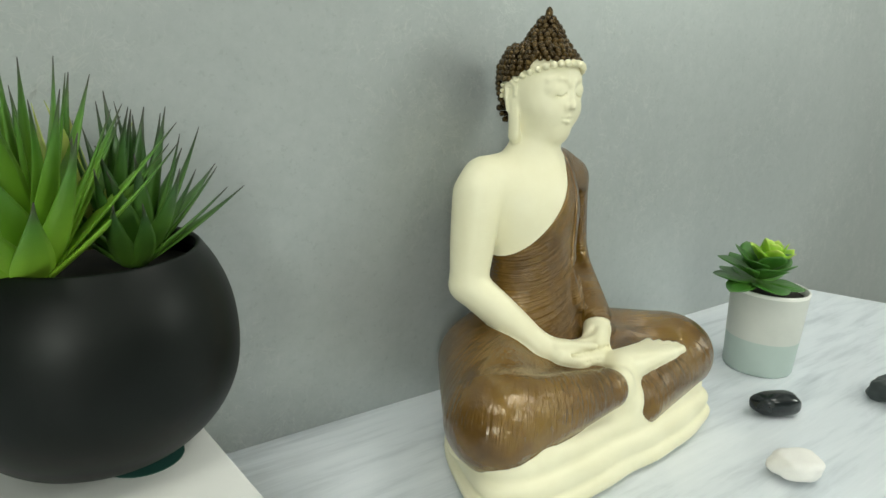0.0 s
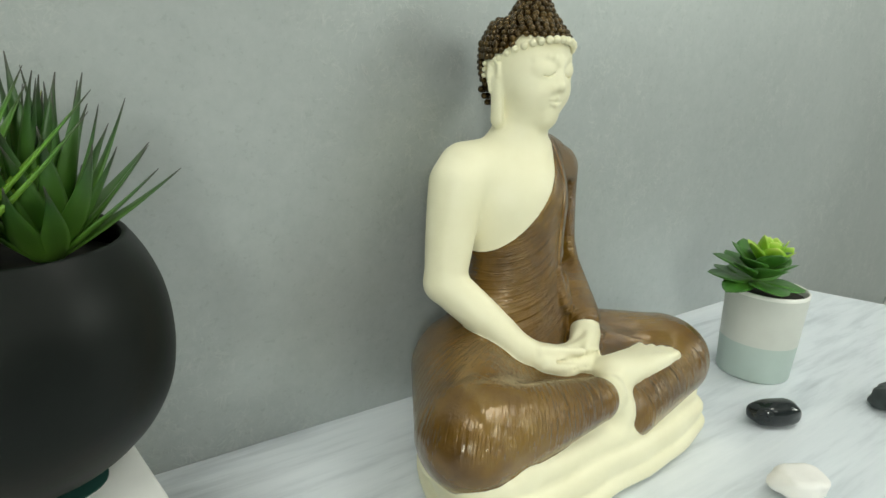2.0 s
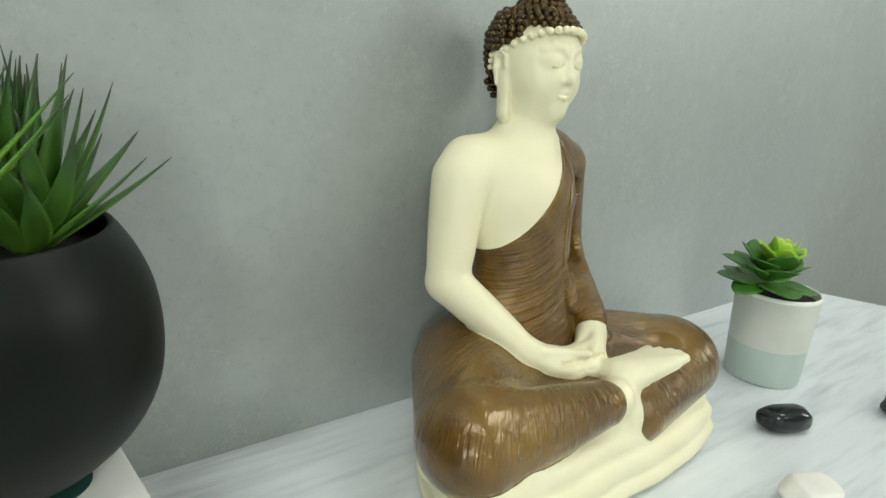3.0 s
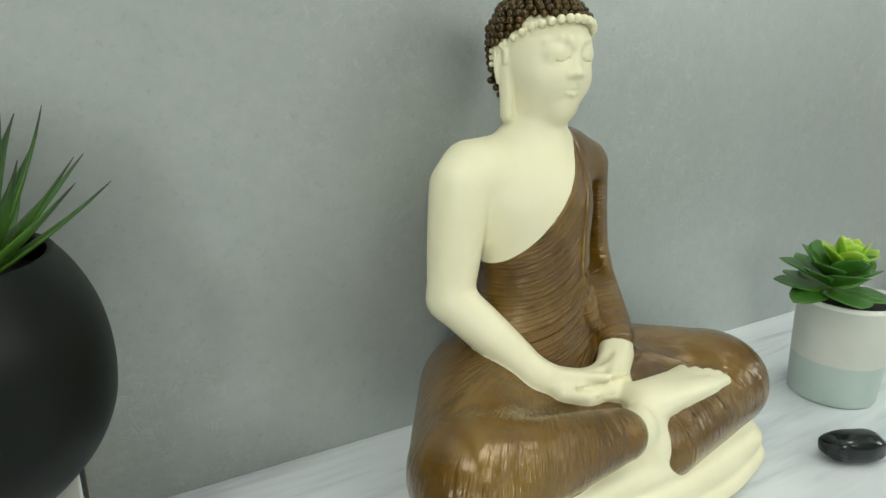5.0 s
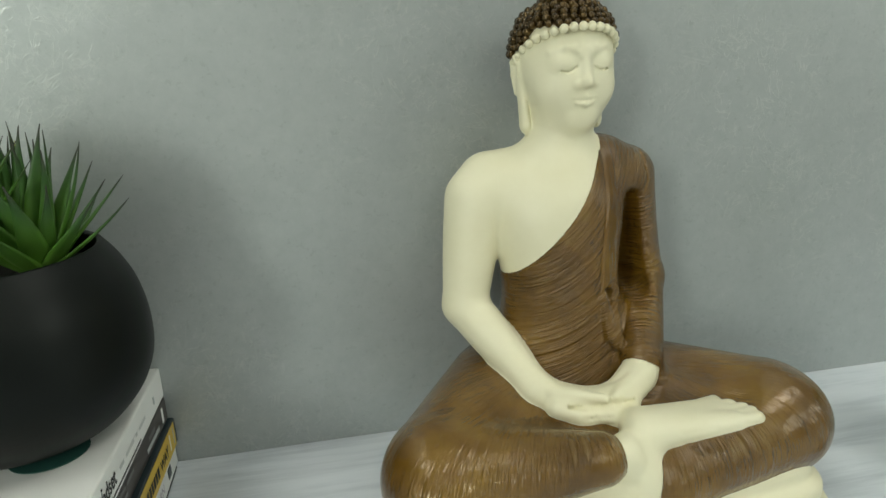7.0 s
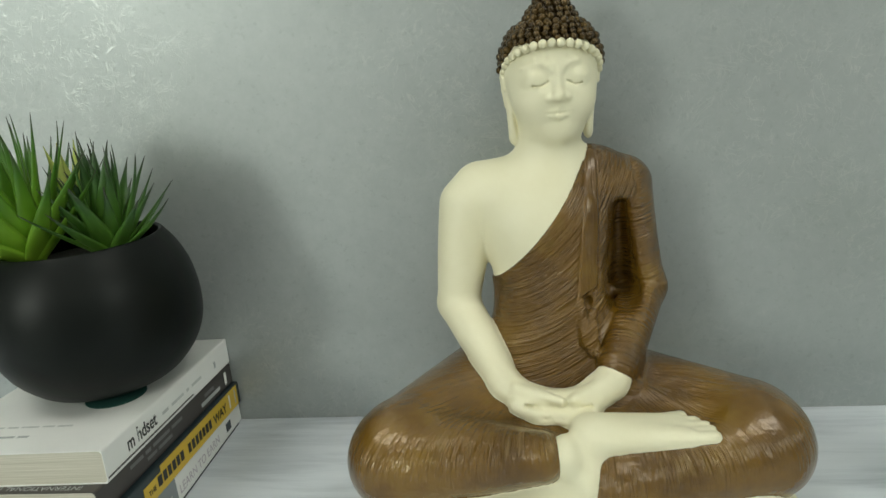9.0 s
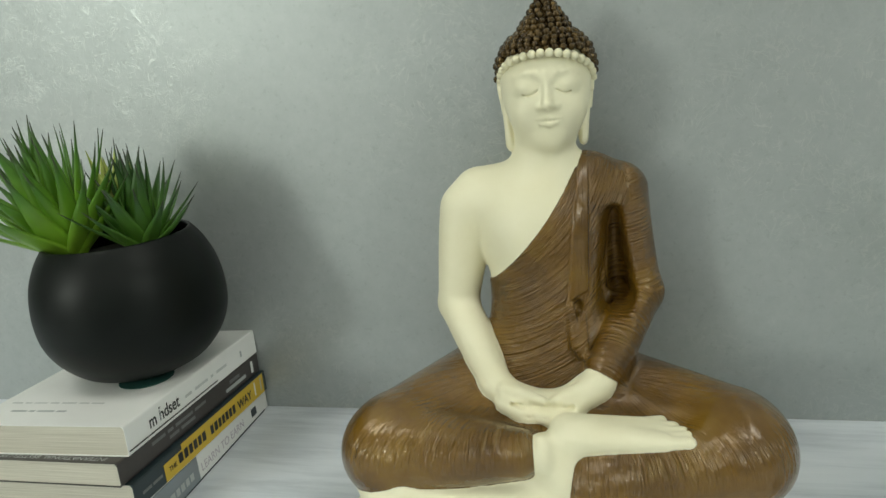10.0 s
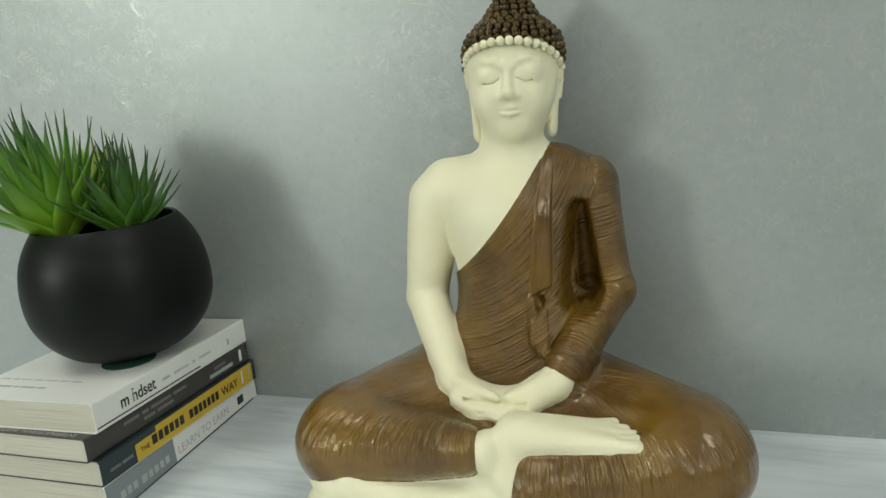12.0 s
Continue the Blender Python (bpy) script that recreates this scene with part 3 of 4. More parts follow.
    # the shawl's edge hanging from the left shoulder
    def strip(x, y, z):
        left = np.interp(z, (0.130, 0.144, 0.189, 0.245), (0.0195, 0.0210, 0.0260, 0.0330))
        right = np.interp(z, (0.130, 0.148, 0.198, 0.240), (0.0335, 0.0340, 0.0360, 0.0370))
        flat = np.maximum(np.maximum(left - x, x - right), 0.144 + (x - 0.021) * 0.31 - z)
        return np.maximum(skin(x, y, z) - 0.0016 - 0.0014 * np.clip((0.236 - z) / 0.03, 0, 1), flat + 0 * y)

    f.solid(1, strip, (0.015, -0.05, 0.13), (0.04, 0.03, 0.25), 0.0014)
    f.capsule(1, (0.0215, -0.0200, 0.1400), (0.0250, -0.0270, 0.1140), 0.0030, 0.0052, 0.0018, (1.0, 0.8, 1))
    f.capsule(1, (0.0300, -0.0200, 0.1330), (0.0290, -0.0290, 0.1080), 0.0026, 0.0046, 0.0018, (1.0, 0.8, 1))

    def steps(spans):
        out = []
        for a, b, h in spans:
            out.append(np.arange(a, b, h))
        return np.concatenate(out)

    xs = steps([(-0.160, -0.030, 0.0016), (-0.030, 0.042, 0.0007), (0.042, 0.172, 0.0016)])
    ys = steps([(-0.135, -0.020, 0.0013), (-0.020, 0.036, 0.0008), (0.036, 0.082, 0.0018)])
    zs = steps([(-0.003, 0.240, 0.0014), (0.240, 0.298, 0.0007), (0.298, 0.330, 0.0012)])
    cream, robe = f.grid(xs, ys, zs)
    verts, quads = surface_net(np.minimum(cream, robe), xs, ys, zs)
    for _ in range(1):
        near = np.zeros_like(verts)
        count = np.zeros(len(verts))
        for k in range(4):
            a, b = quads[:, k], quads[:, (k + 1) % 4]
            np.add.at(near, a, verts[b])
            np.add.at(near, b, verts[a])
            np.add.at(count, a, 1)
            np.add.at(count, b, 1)
        soft = np.where(verts[:, 2] > 0.240, 0.2, 0.45)[:, None]
        verts = verts * (1 - soft) + near / np.maximum(count, 1)[:, None] * soft
    cream, robe = f.at(verts)
    mask = np.clip(cream - robe, -0.004, 0.004)
    reach = np.sqrt(((verts[:, 0] - 0.0108) / 0.0325) ** 2 + ((verts[:, 1] - 0.0255) / 0.0345) ** 2)
    facing = -(verts[:, 1] - 0.0255) / 0.0345 / np.maximum(reach, 0.01)
    scalp = (reach < 0.985) & (verts[:, 2] > np.interp(facing, HAIR_AT, HAIR_LOW) + 0.002)
    mask = np.where(scalp, 0.004, mask)
    # along-the-cloth coordinate for the folds
    fold = np.sqrt((verts[:, 0] - FOLD_AT[0]) ** 2 + (verts[:, 2] - FOLD_AT[1]) ** 2)
    best = skin(verts[:, 0], verts[:, 1], verts[:, 2]) - 0.003
    pleat = np.full(len(verts), 1.0)
    in_strip = (strip(verts[:, 0], verts[:, 1], verts[:, 2]) < 0.0006) & (robe < cream)
    for n, (a, b, ra, rb) in enumerate(axes):
        ab = b - a
        t = ((verts - a) @ ab) / (ab @ ab)
        tc = np.clip(t, 0, 1)
        d = np.linalg.norm(verts - a - tc[:, None] * ab, axis=1) - (ra + (rb - ra) * tc)
        along = t * np.linalg.norm(ab) + n * 0.013
        if n > 1:
            along = np.arctan2(verts[:, 1] + 0.018, verts[:, 0] - (-0.015 if n < 4 else 0.035)) * 0.062
        closer = d < best
        fold, best = np.where(closer, along, fold), np.where(closer, d, best)
        depth = 0.95
        if n in (2, 4):
            depth = 0.24
        elif n > 1:
            axis_z = a[2] + tc * ab[2]
            depth = (0.07 + 1.3 * np.exp(-((verts[:, 2] - axis_z - 0.014) / 0.009) ** 2)) * np.clip(0.55 + 1.2 * tc, 0, 1)
        pleat = np.where(closer, depth, pleat)
    pleat = np.where(scalp, -1.0, pleat)
    fold, pleat = np.where(in_strip, verts[:, 0] * 0.6, fold), np.where(in_strip, 0.2, pleat)
    # even the strength out over neighbouring points, so that no seam shows
    for _ in range(10):
        near, count = np.zeros(len(verts)), np.zeros(len(verts))
        for k in range(4):
            a, b = quads[:, k], quads[:, (k + 1) % 4]
            np.add.at(near, a, pleat[b])
            np.add.at(near, b, pleat[a])
            np.add.at(count, a, 1)
            np.add.at(count, b, 1)
        pleat = 0.4 * pleat + 0.6 * near / np.maximum(count, 1)

    # no folds where the cloth of two limbs meets
    calm = np.ones(len(verts))
    for k in range(4):
        a, b = quads[:, k], quads[:, (k + 1) % 4]
        jump = np.abs(fold[a] - fold[b]) > 0.0035
        calm[a[jump]] = 0
        calm[b[jump]] = 0
    for _ in range(4):
        near, count = np.zeros(len(verts)), np.zeros(len(verts))
        for k in range(4):
            a, b = quads[:, k], quads[:, (k + 1) % 4]
            np.add.at(near, a, calm[b])
            np.add.at(near, b, calm[a])
            np.add.at(count, a, 1)
            np.add.at(count, b, 1)
        calm = np.minimum(calm, near / np.maximum(count, 1))
    pleat = np.where(pleat > 0, pleat * calm, pleat)

    # tight curls: rows of small beads on the scalp, pale ones along the forehead
    beads, rnd = [], random.Random(2)
    for row in range(20):
        lat = radians(-58 + row * 8.4)
        z, ring = 0.2930 + 0.0300 * math.sin(lat), math.cos(lat) ** 0.62
        if z > 0.3195:
            break
        count = max(6, int(2 * math.pi * 0.0340 * ring / 0.0057))
        for k in range(count):
            a = 2 * math.pi * (k + 0.5 * (row % 2)) / count
            x, y = 0.0108 + 0.0335 * ring * math.cos(a) + rnd.uniform(-7e-4, 7e-4), 0.0255 + 0.0350 * ring * math.sin(a) + rnd.uniform(-7e-4, 7e-4)
            front = -math.sin(a)
            edge = float(np.interp(front, HAIR_AT, HAIR_LOW))
            if z > edge:
                beads.append((x, y, z, rnd.uniform(0.0023, 0.0030), 1))
    # the nape, behind the ears
    for row, (z, r, span) in enumerate(((0.2690, 0.0312, 110), (0.2640, 0.0300, 64), (0.2592, 0.0280, 60))):
        count = span // 5
        for k in range(count):
            a = radians(90 - span / 2 + span * (k + 0.5 * (row % 2)) / count)
            beads.append((0.0108 + r * math.cos(a), 0.0265 + r * math.sin(a), z, rnd.uniform(0.0022, 0.0028), 1))
    for side in (-1, 1):
        for k in range(3):
            beads.append((0.0110 + side * (0.0303 - 0.0006 * k), 0.0368 + 0.0008 * k, 0.2880 - 0.0042 * k, 0.0019, 0))
    for row, (z, r) in enumerate(((0.3205, 0.0190), (0.3240, 0.0160), (0.3276, 0.0138), (0.3312, 0.0116), (0.3347, 0.0094), (0.3380, 0.0070), (0.3410, 0.0046))):
        count = max(4, int(2 * math.pi * r / 0.0054))
        for k in range(count):
            a = 2 * math.pi * (k + 0.5 * (row % 2)) / count
            beads.append((0.0120 + r * math.cos(a), 0.0225 + r * math.sin(a), z + rnd.uniform(-6e-4, 6e-4), rnd.uniform(0.0023, 0.0032), 1))
    for k in range(19):
        a = radians(-90 + (k - 9) * 10.4)
        drop = abs(k - 9) / 9
        beads.append((0.0112 + 0.0314 * math.cos(a), 0.0245 + 0.0345 * math.sin(a), 0.3076 - 0.019 * drop ** 2.0, 0.0029, 0))
    beads.append((0.0130, 0.0230, 0.3445, 0.0038, 1))
    sphere = bmesh.new()
    bmesh.ops.create_icosphere(sphere, subdivisions=2, radius=1)
    sv = np.array([v.co[:] for v in sphere.verts])
    st = np.array([[v.index for v in face.verts] for face in sphere.faces])
    sphere.free()
    core = bmesh.new()
    # the smooth scalp and cone under the curls
    bmesh.ops.create_uvsphere(core, u_segments=24, v_segments=14, radius=1)
    cv = np.array([v.co[:] for v in core.verts])
    core_faces = [[v.index for v in face.verts] for face in core.faces]
    core.free()
    points, faces, masks, folds, pleats = [verts], [quads.tolist()], [mask], [fold], [pleat]
    total = len(verts)
    for x, y, z, r, brown in beads:
        squash = np.array([0.85, 0.85, 1.6]) if z > 0.3420 else np.array([1, 1, 1])
        points.append(sv * r * squash + (x, y, z))
        faces.append((st + total).tolist())
        masks.append(np.full(len(sv), 0.004 if brown else -0.004))
        folds.append(np.zeros(len(sv)))
        pleats.append(np.full(len(sv), -1.0))
        total += len(sv)
    for c, r in (((0.0105, 0.0265, 0.2950), (0.0298, 0.0332, 0.0285)), ((0.0115, 0.0225, 0.3180), (0.0150, 0.0150, 0.0200))):
        shell = cv * r + c
        points.append(shell)
        faces.append([[i + total for i in face] for face in core_faces])
        hair = (shell[:, 2] > 0.3000) | (shell[:, 1] > 0.030)
        masks.append(np.where(hair, 0.004, -0.004))
        folds.append(np.zeros(len(cv)))
        pleats.append(np.full(len(cv), -1.0))
        total += len(cv)
    data = bpy.data.meshes.new("statue")
    data.from_pydata(np.concatenate(points).tolist(), [], [face for group in faces for face in group])
    data.polygons.foreach_set("use_smooth", [True] * len(data.polygons))
    for key, values in (("robe", np.concatenate(masks)), ("fold", np.concatenate(folds)), ("pleat", np.concatenate(pleats))):
        layer = data.attributes.new(key, "FLOAT", "POINT")
        layer.data.foreach_set("value", values.astype(np.float32))
    data.materials.append(M_STATUE)
    data.update()
    ob = new("statue", data)
    ob.matrix_world = pose(0.475, 0.36, 0.0)
    return tagged(ob, "seated cream statue in a bronze-brown pleated robe, on the grey table", "statue")


build_statue()


# ---- lettering ----
def letters(text, height, material, parent, at, name="title", squeeze=1.0, label="", bold=0.0):
    """Words in the built-in font as a thin mesh; x along the line, y up the letters."""
    data = bpy.data.curves.new(name, "FONT")
    data.body, data.size, data.extrude = text, height, 0.00004
    data.offset = bold
    ob = new(name, data)
    depsgraph = bpy.context.evaluated_depsgraph_get()
    mesh = bpy.data.meshes.new_from_object(ob.evaluated_get(depsgraph))
    bpy.data.objects.remove(ob)
    mesh.materials.clear()
    mesh.materials.append(material)
    done = new(name, mesh)
    done.parent = parent
    done.matrix_basis = at @ Matrix.Diagonal((squeeze, 1, 1, 1))
    return tagged(done, label) if label else done


def bars(name, widths, height, gap, material, parent, at, label=""):
    """Writing too small to read: a row of plain bars, each a part."""
    x = 0.0
    for w in widths:
        bm = bmesh.new()
        bmesh.ops.create_cube(bm, size=1)
        bmesh.ops.scale(bm, vec=(w, height, 0.00008), verts=bm.verts)
        bmesh.ops.translate(bm, vec=(x + w / 2, height / 2, 0.00004), verts=bm.verts)
        x += w + gap
        part(name, bm, material, parent, label, at=at)


SPINE = Matrix(((0, 0, 1, 0), (1, 0, 0, 0), (0, 1, 0, 0), (0, 0, 0, 1)))


def on_spine(y, z, out=0.0003):
    return Matrix.Translation((out, y, z)) @ SPINE


def on_cover(x, y, z, turn=0):
    return pose(x, y, z, 0, 0, turn)


# ---- the books: spine along x = 0, fore edge to -x, the short edge at y = 0 ----
def taper(bm, length, gain):
    """Thickens the near end, where the pages have swollen."""
    for v in bm.verts:
        v.co.z *= 1 + gain * (1 - v.co.y / length)
    return bm


def book(length, width, thick, cover, label, at, gain=0.0):
    ob = tagged(new("book"), label, "book", "stack of books")
    ob.matrix_world = at
    c = 0.0005
    bm = bmesh.new()
    # the wrap-round cover: back, spine with rounded corners, front
    section = [(-width, 0), (-0.0015, 0)] + [(-0.0015 + 0.0015 * math.sin(a), 0.0015 - 0.0015 * math.cos(a)) for a in (0.5, 1.05, 1.57)]
    section += [(-0.0015 + 0.0015 * math.cos(a), thick - 0.0015 + 0.0015 * math.sin(a)) for a in (0.0, 0.52, 1.05)] + [(-0.0015, thick), (-width, thick)]
    inner = [(-width, c), (-0.0022, c), (-c, 0.0025), (-c, thick - 0.0025), (-0.0022, thick - c), (-width, thick - c)]
    loop = section + inner[::-1]
    near = [bm.verts.new((x, 0, z)) for x, z in loop]
    far = [bm.verts.new((x, length, z)) for x, z in loop]
    for k in range(len(loop)):
        j = (k + 1) % len(loop)
        bm.faces.new((near[k], near[j], far[j], far[k]))
    bm.faces.new(near[::-1])
    bm.faces.new(far)
    bmesh.ops.recalc_face_normals(bm, faces=bm.faces)
    part("cover", taper(bm, length, gain), cover, ob)
    pages = box(-width + 0.0012, 0.0010, c + 0.0001, -c - 0.0002, length - 0.0010, thick - c - 0.0001)
    part("page_block", taper(pages, length, gain), M_PAPER, ob, "cream page edges")
    return ob


LEAN = -2.5
LOW_LENGTH, LOW_GAIN = 0.194, 0.45
lowest = book(LOW_LENGTH, 0.140, 0.0190, M_COVER_WHITE, "white paperback with a slate grey spine end, lowest of the stack", pose(0.1935, 0.2440, 0.0, 0, 0, 1.6), LOW_GAIN)
part("spine_band", taper(box(0.0, 0.0, 0.0010, 0.00025, 0.073, 0.0180), LOW_LENGTH, LOW_GAIN), M_COVER_GREY, lowest, "slate grey spine panel")
part("spine_foot", box(0.0, 0.002, 0.0003, 0.00035, 0.187, 0.0014), M_COVER_NAVY, lowest, "dark lower edge line")
bars("author_bar", [0.0050, 0.0040, 0.0044], 0.0062, 0.0020, M_INK_GREY, lowest, on_spine(0.012, 0.0080))
bars("author_bar", [0.0058, 0.0042, 0.0046, 0.0042, 0.0046], 0.0062, 0.0020, M_INK_GREY, lowest, on_spine(0.0340, 0.0070))
letters("LEARN TO EARN", 0.0105, M_INK_PINK, lowest, on_spine(0.0765, 0.0062), squeeze=0.90)
part("spine_logo", box(0.0, 0.163, 0.0058, 0.0004, 0.172, 0.0135, 0.0), M_COVER_NAVY, lowest, "small dark square mark")

yellow = book(0.1950, 0.141, 0.0205, M_COVER_NAVY, "dark teal and yellow paperback in the stack of books", pose(0.1955, 0.2425, 0.0278, LEAN, 0, 1.3))
part("spine_panel", box(0.0, 0.034, 0.0008, 0.0003, 0.190, 0.0150), M_COVER_YELLOW, yellow, "yellow spine panel")
part("spine_panel", box(0.0, 0.057, 0.0150, 0.0003, 0.190, 0.0194), M_COVER_YELLOW, yellow, "yellow spine panel")
bars("author_bar", [0.0100, 0.0110], 0.0024, 0.0016, M_INK_DIM, yellow, on_spine(0.008, 0.0076))
letters("THE", 0.0055, M_INK_BLACK, yellow, on_spine(0.0385, 0.0066, 0.0006), squeeze=0.95, bold=0.00008)
bars("name_bar", [0.0056, 0.0048, 0.0046, 0.0046, 0.0042, 0.0048], 0.0078, 0.0018, M_INK_BLACK, yellow, on_spine(0.0510, 0.0062, 0.0006))
bars("name_bar", [0.0044, 0.0046, 0.0040, 0.0040, 0.0040, 0.0042, 0.0042], 0.0078, 0.0018, M_INK_BLACK, yellow, on_spine(0.0960, 0.0060, 0.0006))
letters("WAY", 0.0112, M_INK_BLACK, yellow, on_spine(0.1410, 0.0058, 0.0006), squeeze=0.95, bold=0.0002)
part("spine_mark", box(0.0, 0.1725, 0.0045, 0.0005, 0.1745, 0.0170), M_INK_WHITE, yellow, "thin white mark")
part("spine_mark", box(0.0, 0.1840, 0.0045, 0.0005, 0.1855, 0.0170), M_INK_GREY, yellow, "thin grey mark")

brown = book(0.1970, 0.138, 0.0185, M_COVER_BROWN, "dark brown paperback with a worn cover in the stack of books", pose(0.1905, 0.2395, 0.0486, LEAN, 0, 0.9))
bars("title_bar", [0.016, 0.007, 0.023, 0.016], 0.0026, 0.003, M_INK_DIM, brown, on_spine(0.036, 0.0112))
bars("title_bar", [0.012, 0.019], 0.0026, 0.003, M_INK_DIM, brown, on_spine(0.0560, 0.0058))
bars("author_bar", [0.017], 0.0030, 0.003, M_INK_DIM, brown, on_spine(0.1450, 0.0102))
bars("author_bar", [0.034], 0.0034, 0.003, M_INK_GREY, brown, on_spine(0.1380, 0.0046))
part("spine_mark", box(0.0, 0.1830, 0.0040, 0.0004, 0.1865, 0.0150), M_INK_WHITE, brown, "white publisher's mark")
letters("INTERNATIONAL BESTSELLER", 0.0060, M_INK_GREY, brown, on_cover(-0.012, 0.0068, 0.01858, 180), squeeze=1.15)

white = book(0.1895, 0.136, 0.0232, M_COVER_WHITE, "white paperback with a black lower-case title, top of the stack", pose(0.1940, 0.2492, 0.0669, LEAN, 0, 2.1))
letters("m ndset", 0.0140, M_INK_BLACK, white, on_spine(0.0250, 0.0078), squeeze=0.83, bold=0.00022)
part("letter_i", box(0.0, 0.0381, 0.0078, 0.0004, 0.0390, 0.0162), M_INK_GREY, white, "slim grey letter i")
part("letter_dot", box(0.0, 0.0383, 0.0170, 0.0004, 0.0397, 0.0183), M_INK_BLACK, white)
bars("author_bar", [0.009, 0.019, 0.004, 0.017], 0.0024, 0.005, M_INK_FAINT, white, on_spine(0.0710, 0.0098))
part("spine_line", box(0.0, 0.001, 0.0030, 0.0004, 0.118, 0.0040), M_COVER_BROWN, white, "dark line along the spine")
part("spine_logo", box(0.0, 0.160, 0.0075, 0.0004, 0.1622, 0.0130), M_INK_GREY, white, "small grey mark")
bars("cover_bar", [0.010, 0.006, 0.012, 0.008, 0.013, 0.009, 0.011], 0.0020, 0.0024, M_INK_FAINT, white, on_cover(-0.126, 0.034, 0.02325, 0))
bars("cover_bar", [0.014, 0.005, 0.015, 0.008], 0.0024, 0.0022, M_INK_GREY, white, on_cover(-0.114, 0.0205, 0.02325, 0))

coaster = tagged(part("coaster", lathe([(0, 0), (0.0209, 0), (0.0212, 0.0002), (0.0212, 0.0005), (0.0209, 0.0007), (0, 0.0007)], 48), M_FELT, smooth=False),
                 "round dark green card under the black pot", "coaster")
coaster.matrix_world = pose(0.1535, 0.3280, 0.0868, LEAN, 0, 0)

# ---- black pot with an agave ----
def leaf_mesh(length, width, thick, droop, sway, name, material, rows=14, round_tip=False, cup=0.25):
    """A fleshy leaf: starts at the origin, grows along +x, its upper face to +z; curves by droop."""
    bm = bmesh.new()
    layer = bm.verts.layers.float.new("along")
    across = 7
    rings = []
    x, z, tilt = 0.0, 0.0, 0.0
    for k in range(rows + 1):
        u = k / rows
        if round_tip:
            w = width * (math.sin(math.pi * min(1, 0.12 + 0.88 * u) ** 1.5) ** 0.75 if u < 0.999 else 0.03)
        else:
            w = width * math.sin(math.pi * (0.24 + 0.76 * u)) * (1 - u) ** 0.45 + 0.0011 * (1 - u) + 0.0005
        h = thick * (1 - u) ** 0.6 + 0.00025
        ring = []
        for j in range(across):
            a = 2 * math.pi * j / across
            yy = math.cos(a) * w * 0.5
            zz = math.sin(a) * h * 0.5 + cup * (yy / max(width, 1e-6)) ** 2 * width * 1.2
            v = bm.verts.new((x - zz * math.sin(tilt), yy + sway * u * u * length, z + zz * math.cos(tilt)))
            v[layer] = u
            ring.append(v)
        rings.append(ring)
        tilt += droop / rows
        x += math.cos(tilt) * length / rows
        z += math.sin(tilt) * length / rows
    for a, b in zip(rings, rings[1:]):
        for j in range(across):
            i = (j + 1) % across
            bm.faces.new((a[j], a[i], b[i], b[j]))
    bm.faces.new(rings[-1])
    bm.faces.new(rings[0][::-1])
    bmesh.ops.recalc_face_normals(bm, faces=bm.faces)
    return mesh_of(bm, material, name, True)


def spray(parent, centre, count, first, last, rise, length, width, material, seed, name="leaf", axis=(0, 0), droop=(0.1, 0.5), thick=0.0028):
    """A rosette of leaves round centre; outer ones lie flatter and are longer."""
    rnd = random.Random(seed)
    for k in range(count):
        u = k / max(1, count - 1)
        turn = first + (last - first) * ((k * 0.381966) % 1.0)
        up = rise[0] + (rise[1] - rise[0]) * u + rnd.uniform(-5, 5)
        size = (length[0] + (length[1] - length[0]) * u) * rnd.uniform(0.88, 1.08)
        data = leaf_mesh(size, width * rnd.uniform(0.85, 1.1), thick, rnd.uniform(*droop), rnd.uniform(-0.17, 0.17), name, material)
        ob = new(name, data)
        ob.parent = parent
        ob.matrix_basis = pose(*centre) @ pose(0, 0, 0, axis[0], axis[1], 0) @ pose(0, 0, 0, 0, 0, turn) @ pose(0.004, 0, 0, 0, -up, 0)


pot_profile = [(0, 0.0074), (0.027, 0.0074), (0.0340, 0.0085), (0.0422, 0.0119), (0.0520, 0.0180), (0.0635, 0.0312), (0.0704, 0.0464), (0.0725, 0.0617),
               (0.0718, 0.0777), (0.0685, 0.0937), (0.0625, 0.1077), (0.0560, 0.1177), (0.0538, 0.1199), (0.0520, 0.1192)]
outer = curve_points(pot_profile[2:], 5)
inner = [(0.0525, 0.1157), (0.0570, 0.1100), (0.0600, 0.1020), (0, 0.1010)]
agave = tagged(new("potted_agave"), "spiky green agave in a round matt black pot on books", "plant pot")
agave.matrix_world = pose(0.1390, 0.3510, 0.0782 + 0.0023) @ Matrix.Diagonal((1.02, 1.02, 1.02, 1))
part("pot", lathe(pot_profile[:2] + outer + inner[:2], 96), M_BLACK_POT, agave, "round matt black ceramic pot", smooth=True)
part("soil", lathe([(0, 0.1040), (0.030, 0.1050), (0.0592, 0.1030)], 40), M_SOIL, agave, "dark filling")
part("foot_ring", lathe([(0, 0.0062), (0.0235, 0.0062), (0.0245, 0.0068), (0.0245, 0.0080)], 48), M_BLACK_POT, agave, smooth=True)
spray(agave, (-0.026, -0.018, 0.1085), 62, 0, 360, (30, 87), (0.088, 0.106), 0.0200, M_AGAVE, 3, axis=(5, -12), droop=(0.0, 0.35))
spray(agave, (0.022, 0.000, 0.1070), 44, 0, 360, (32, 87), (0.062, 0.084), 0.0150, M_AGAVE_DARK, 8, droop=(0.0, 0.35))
spray(agave, (-0.001, 0.010, 0.116), 6, 0, 360, (66, 86), (0.068, 0.078), 0.0200, M_AGAVE_PALE, 12)

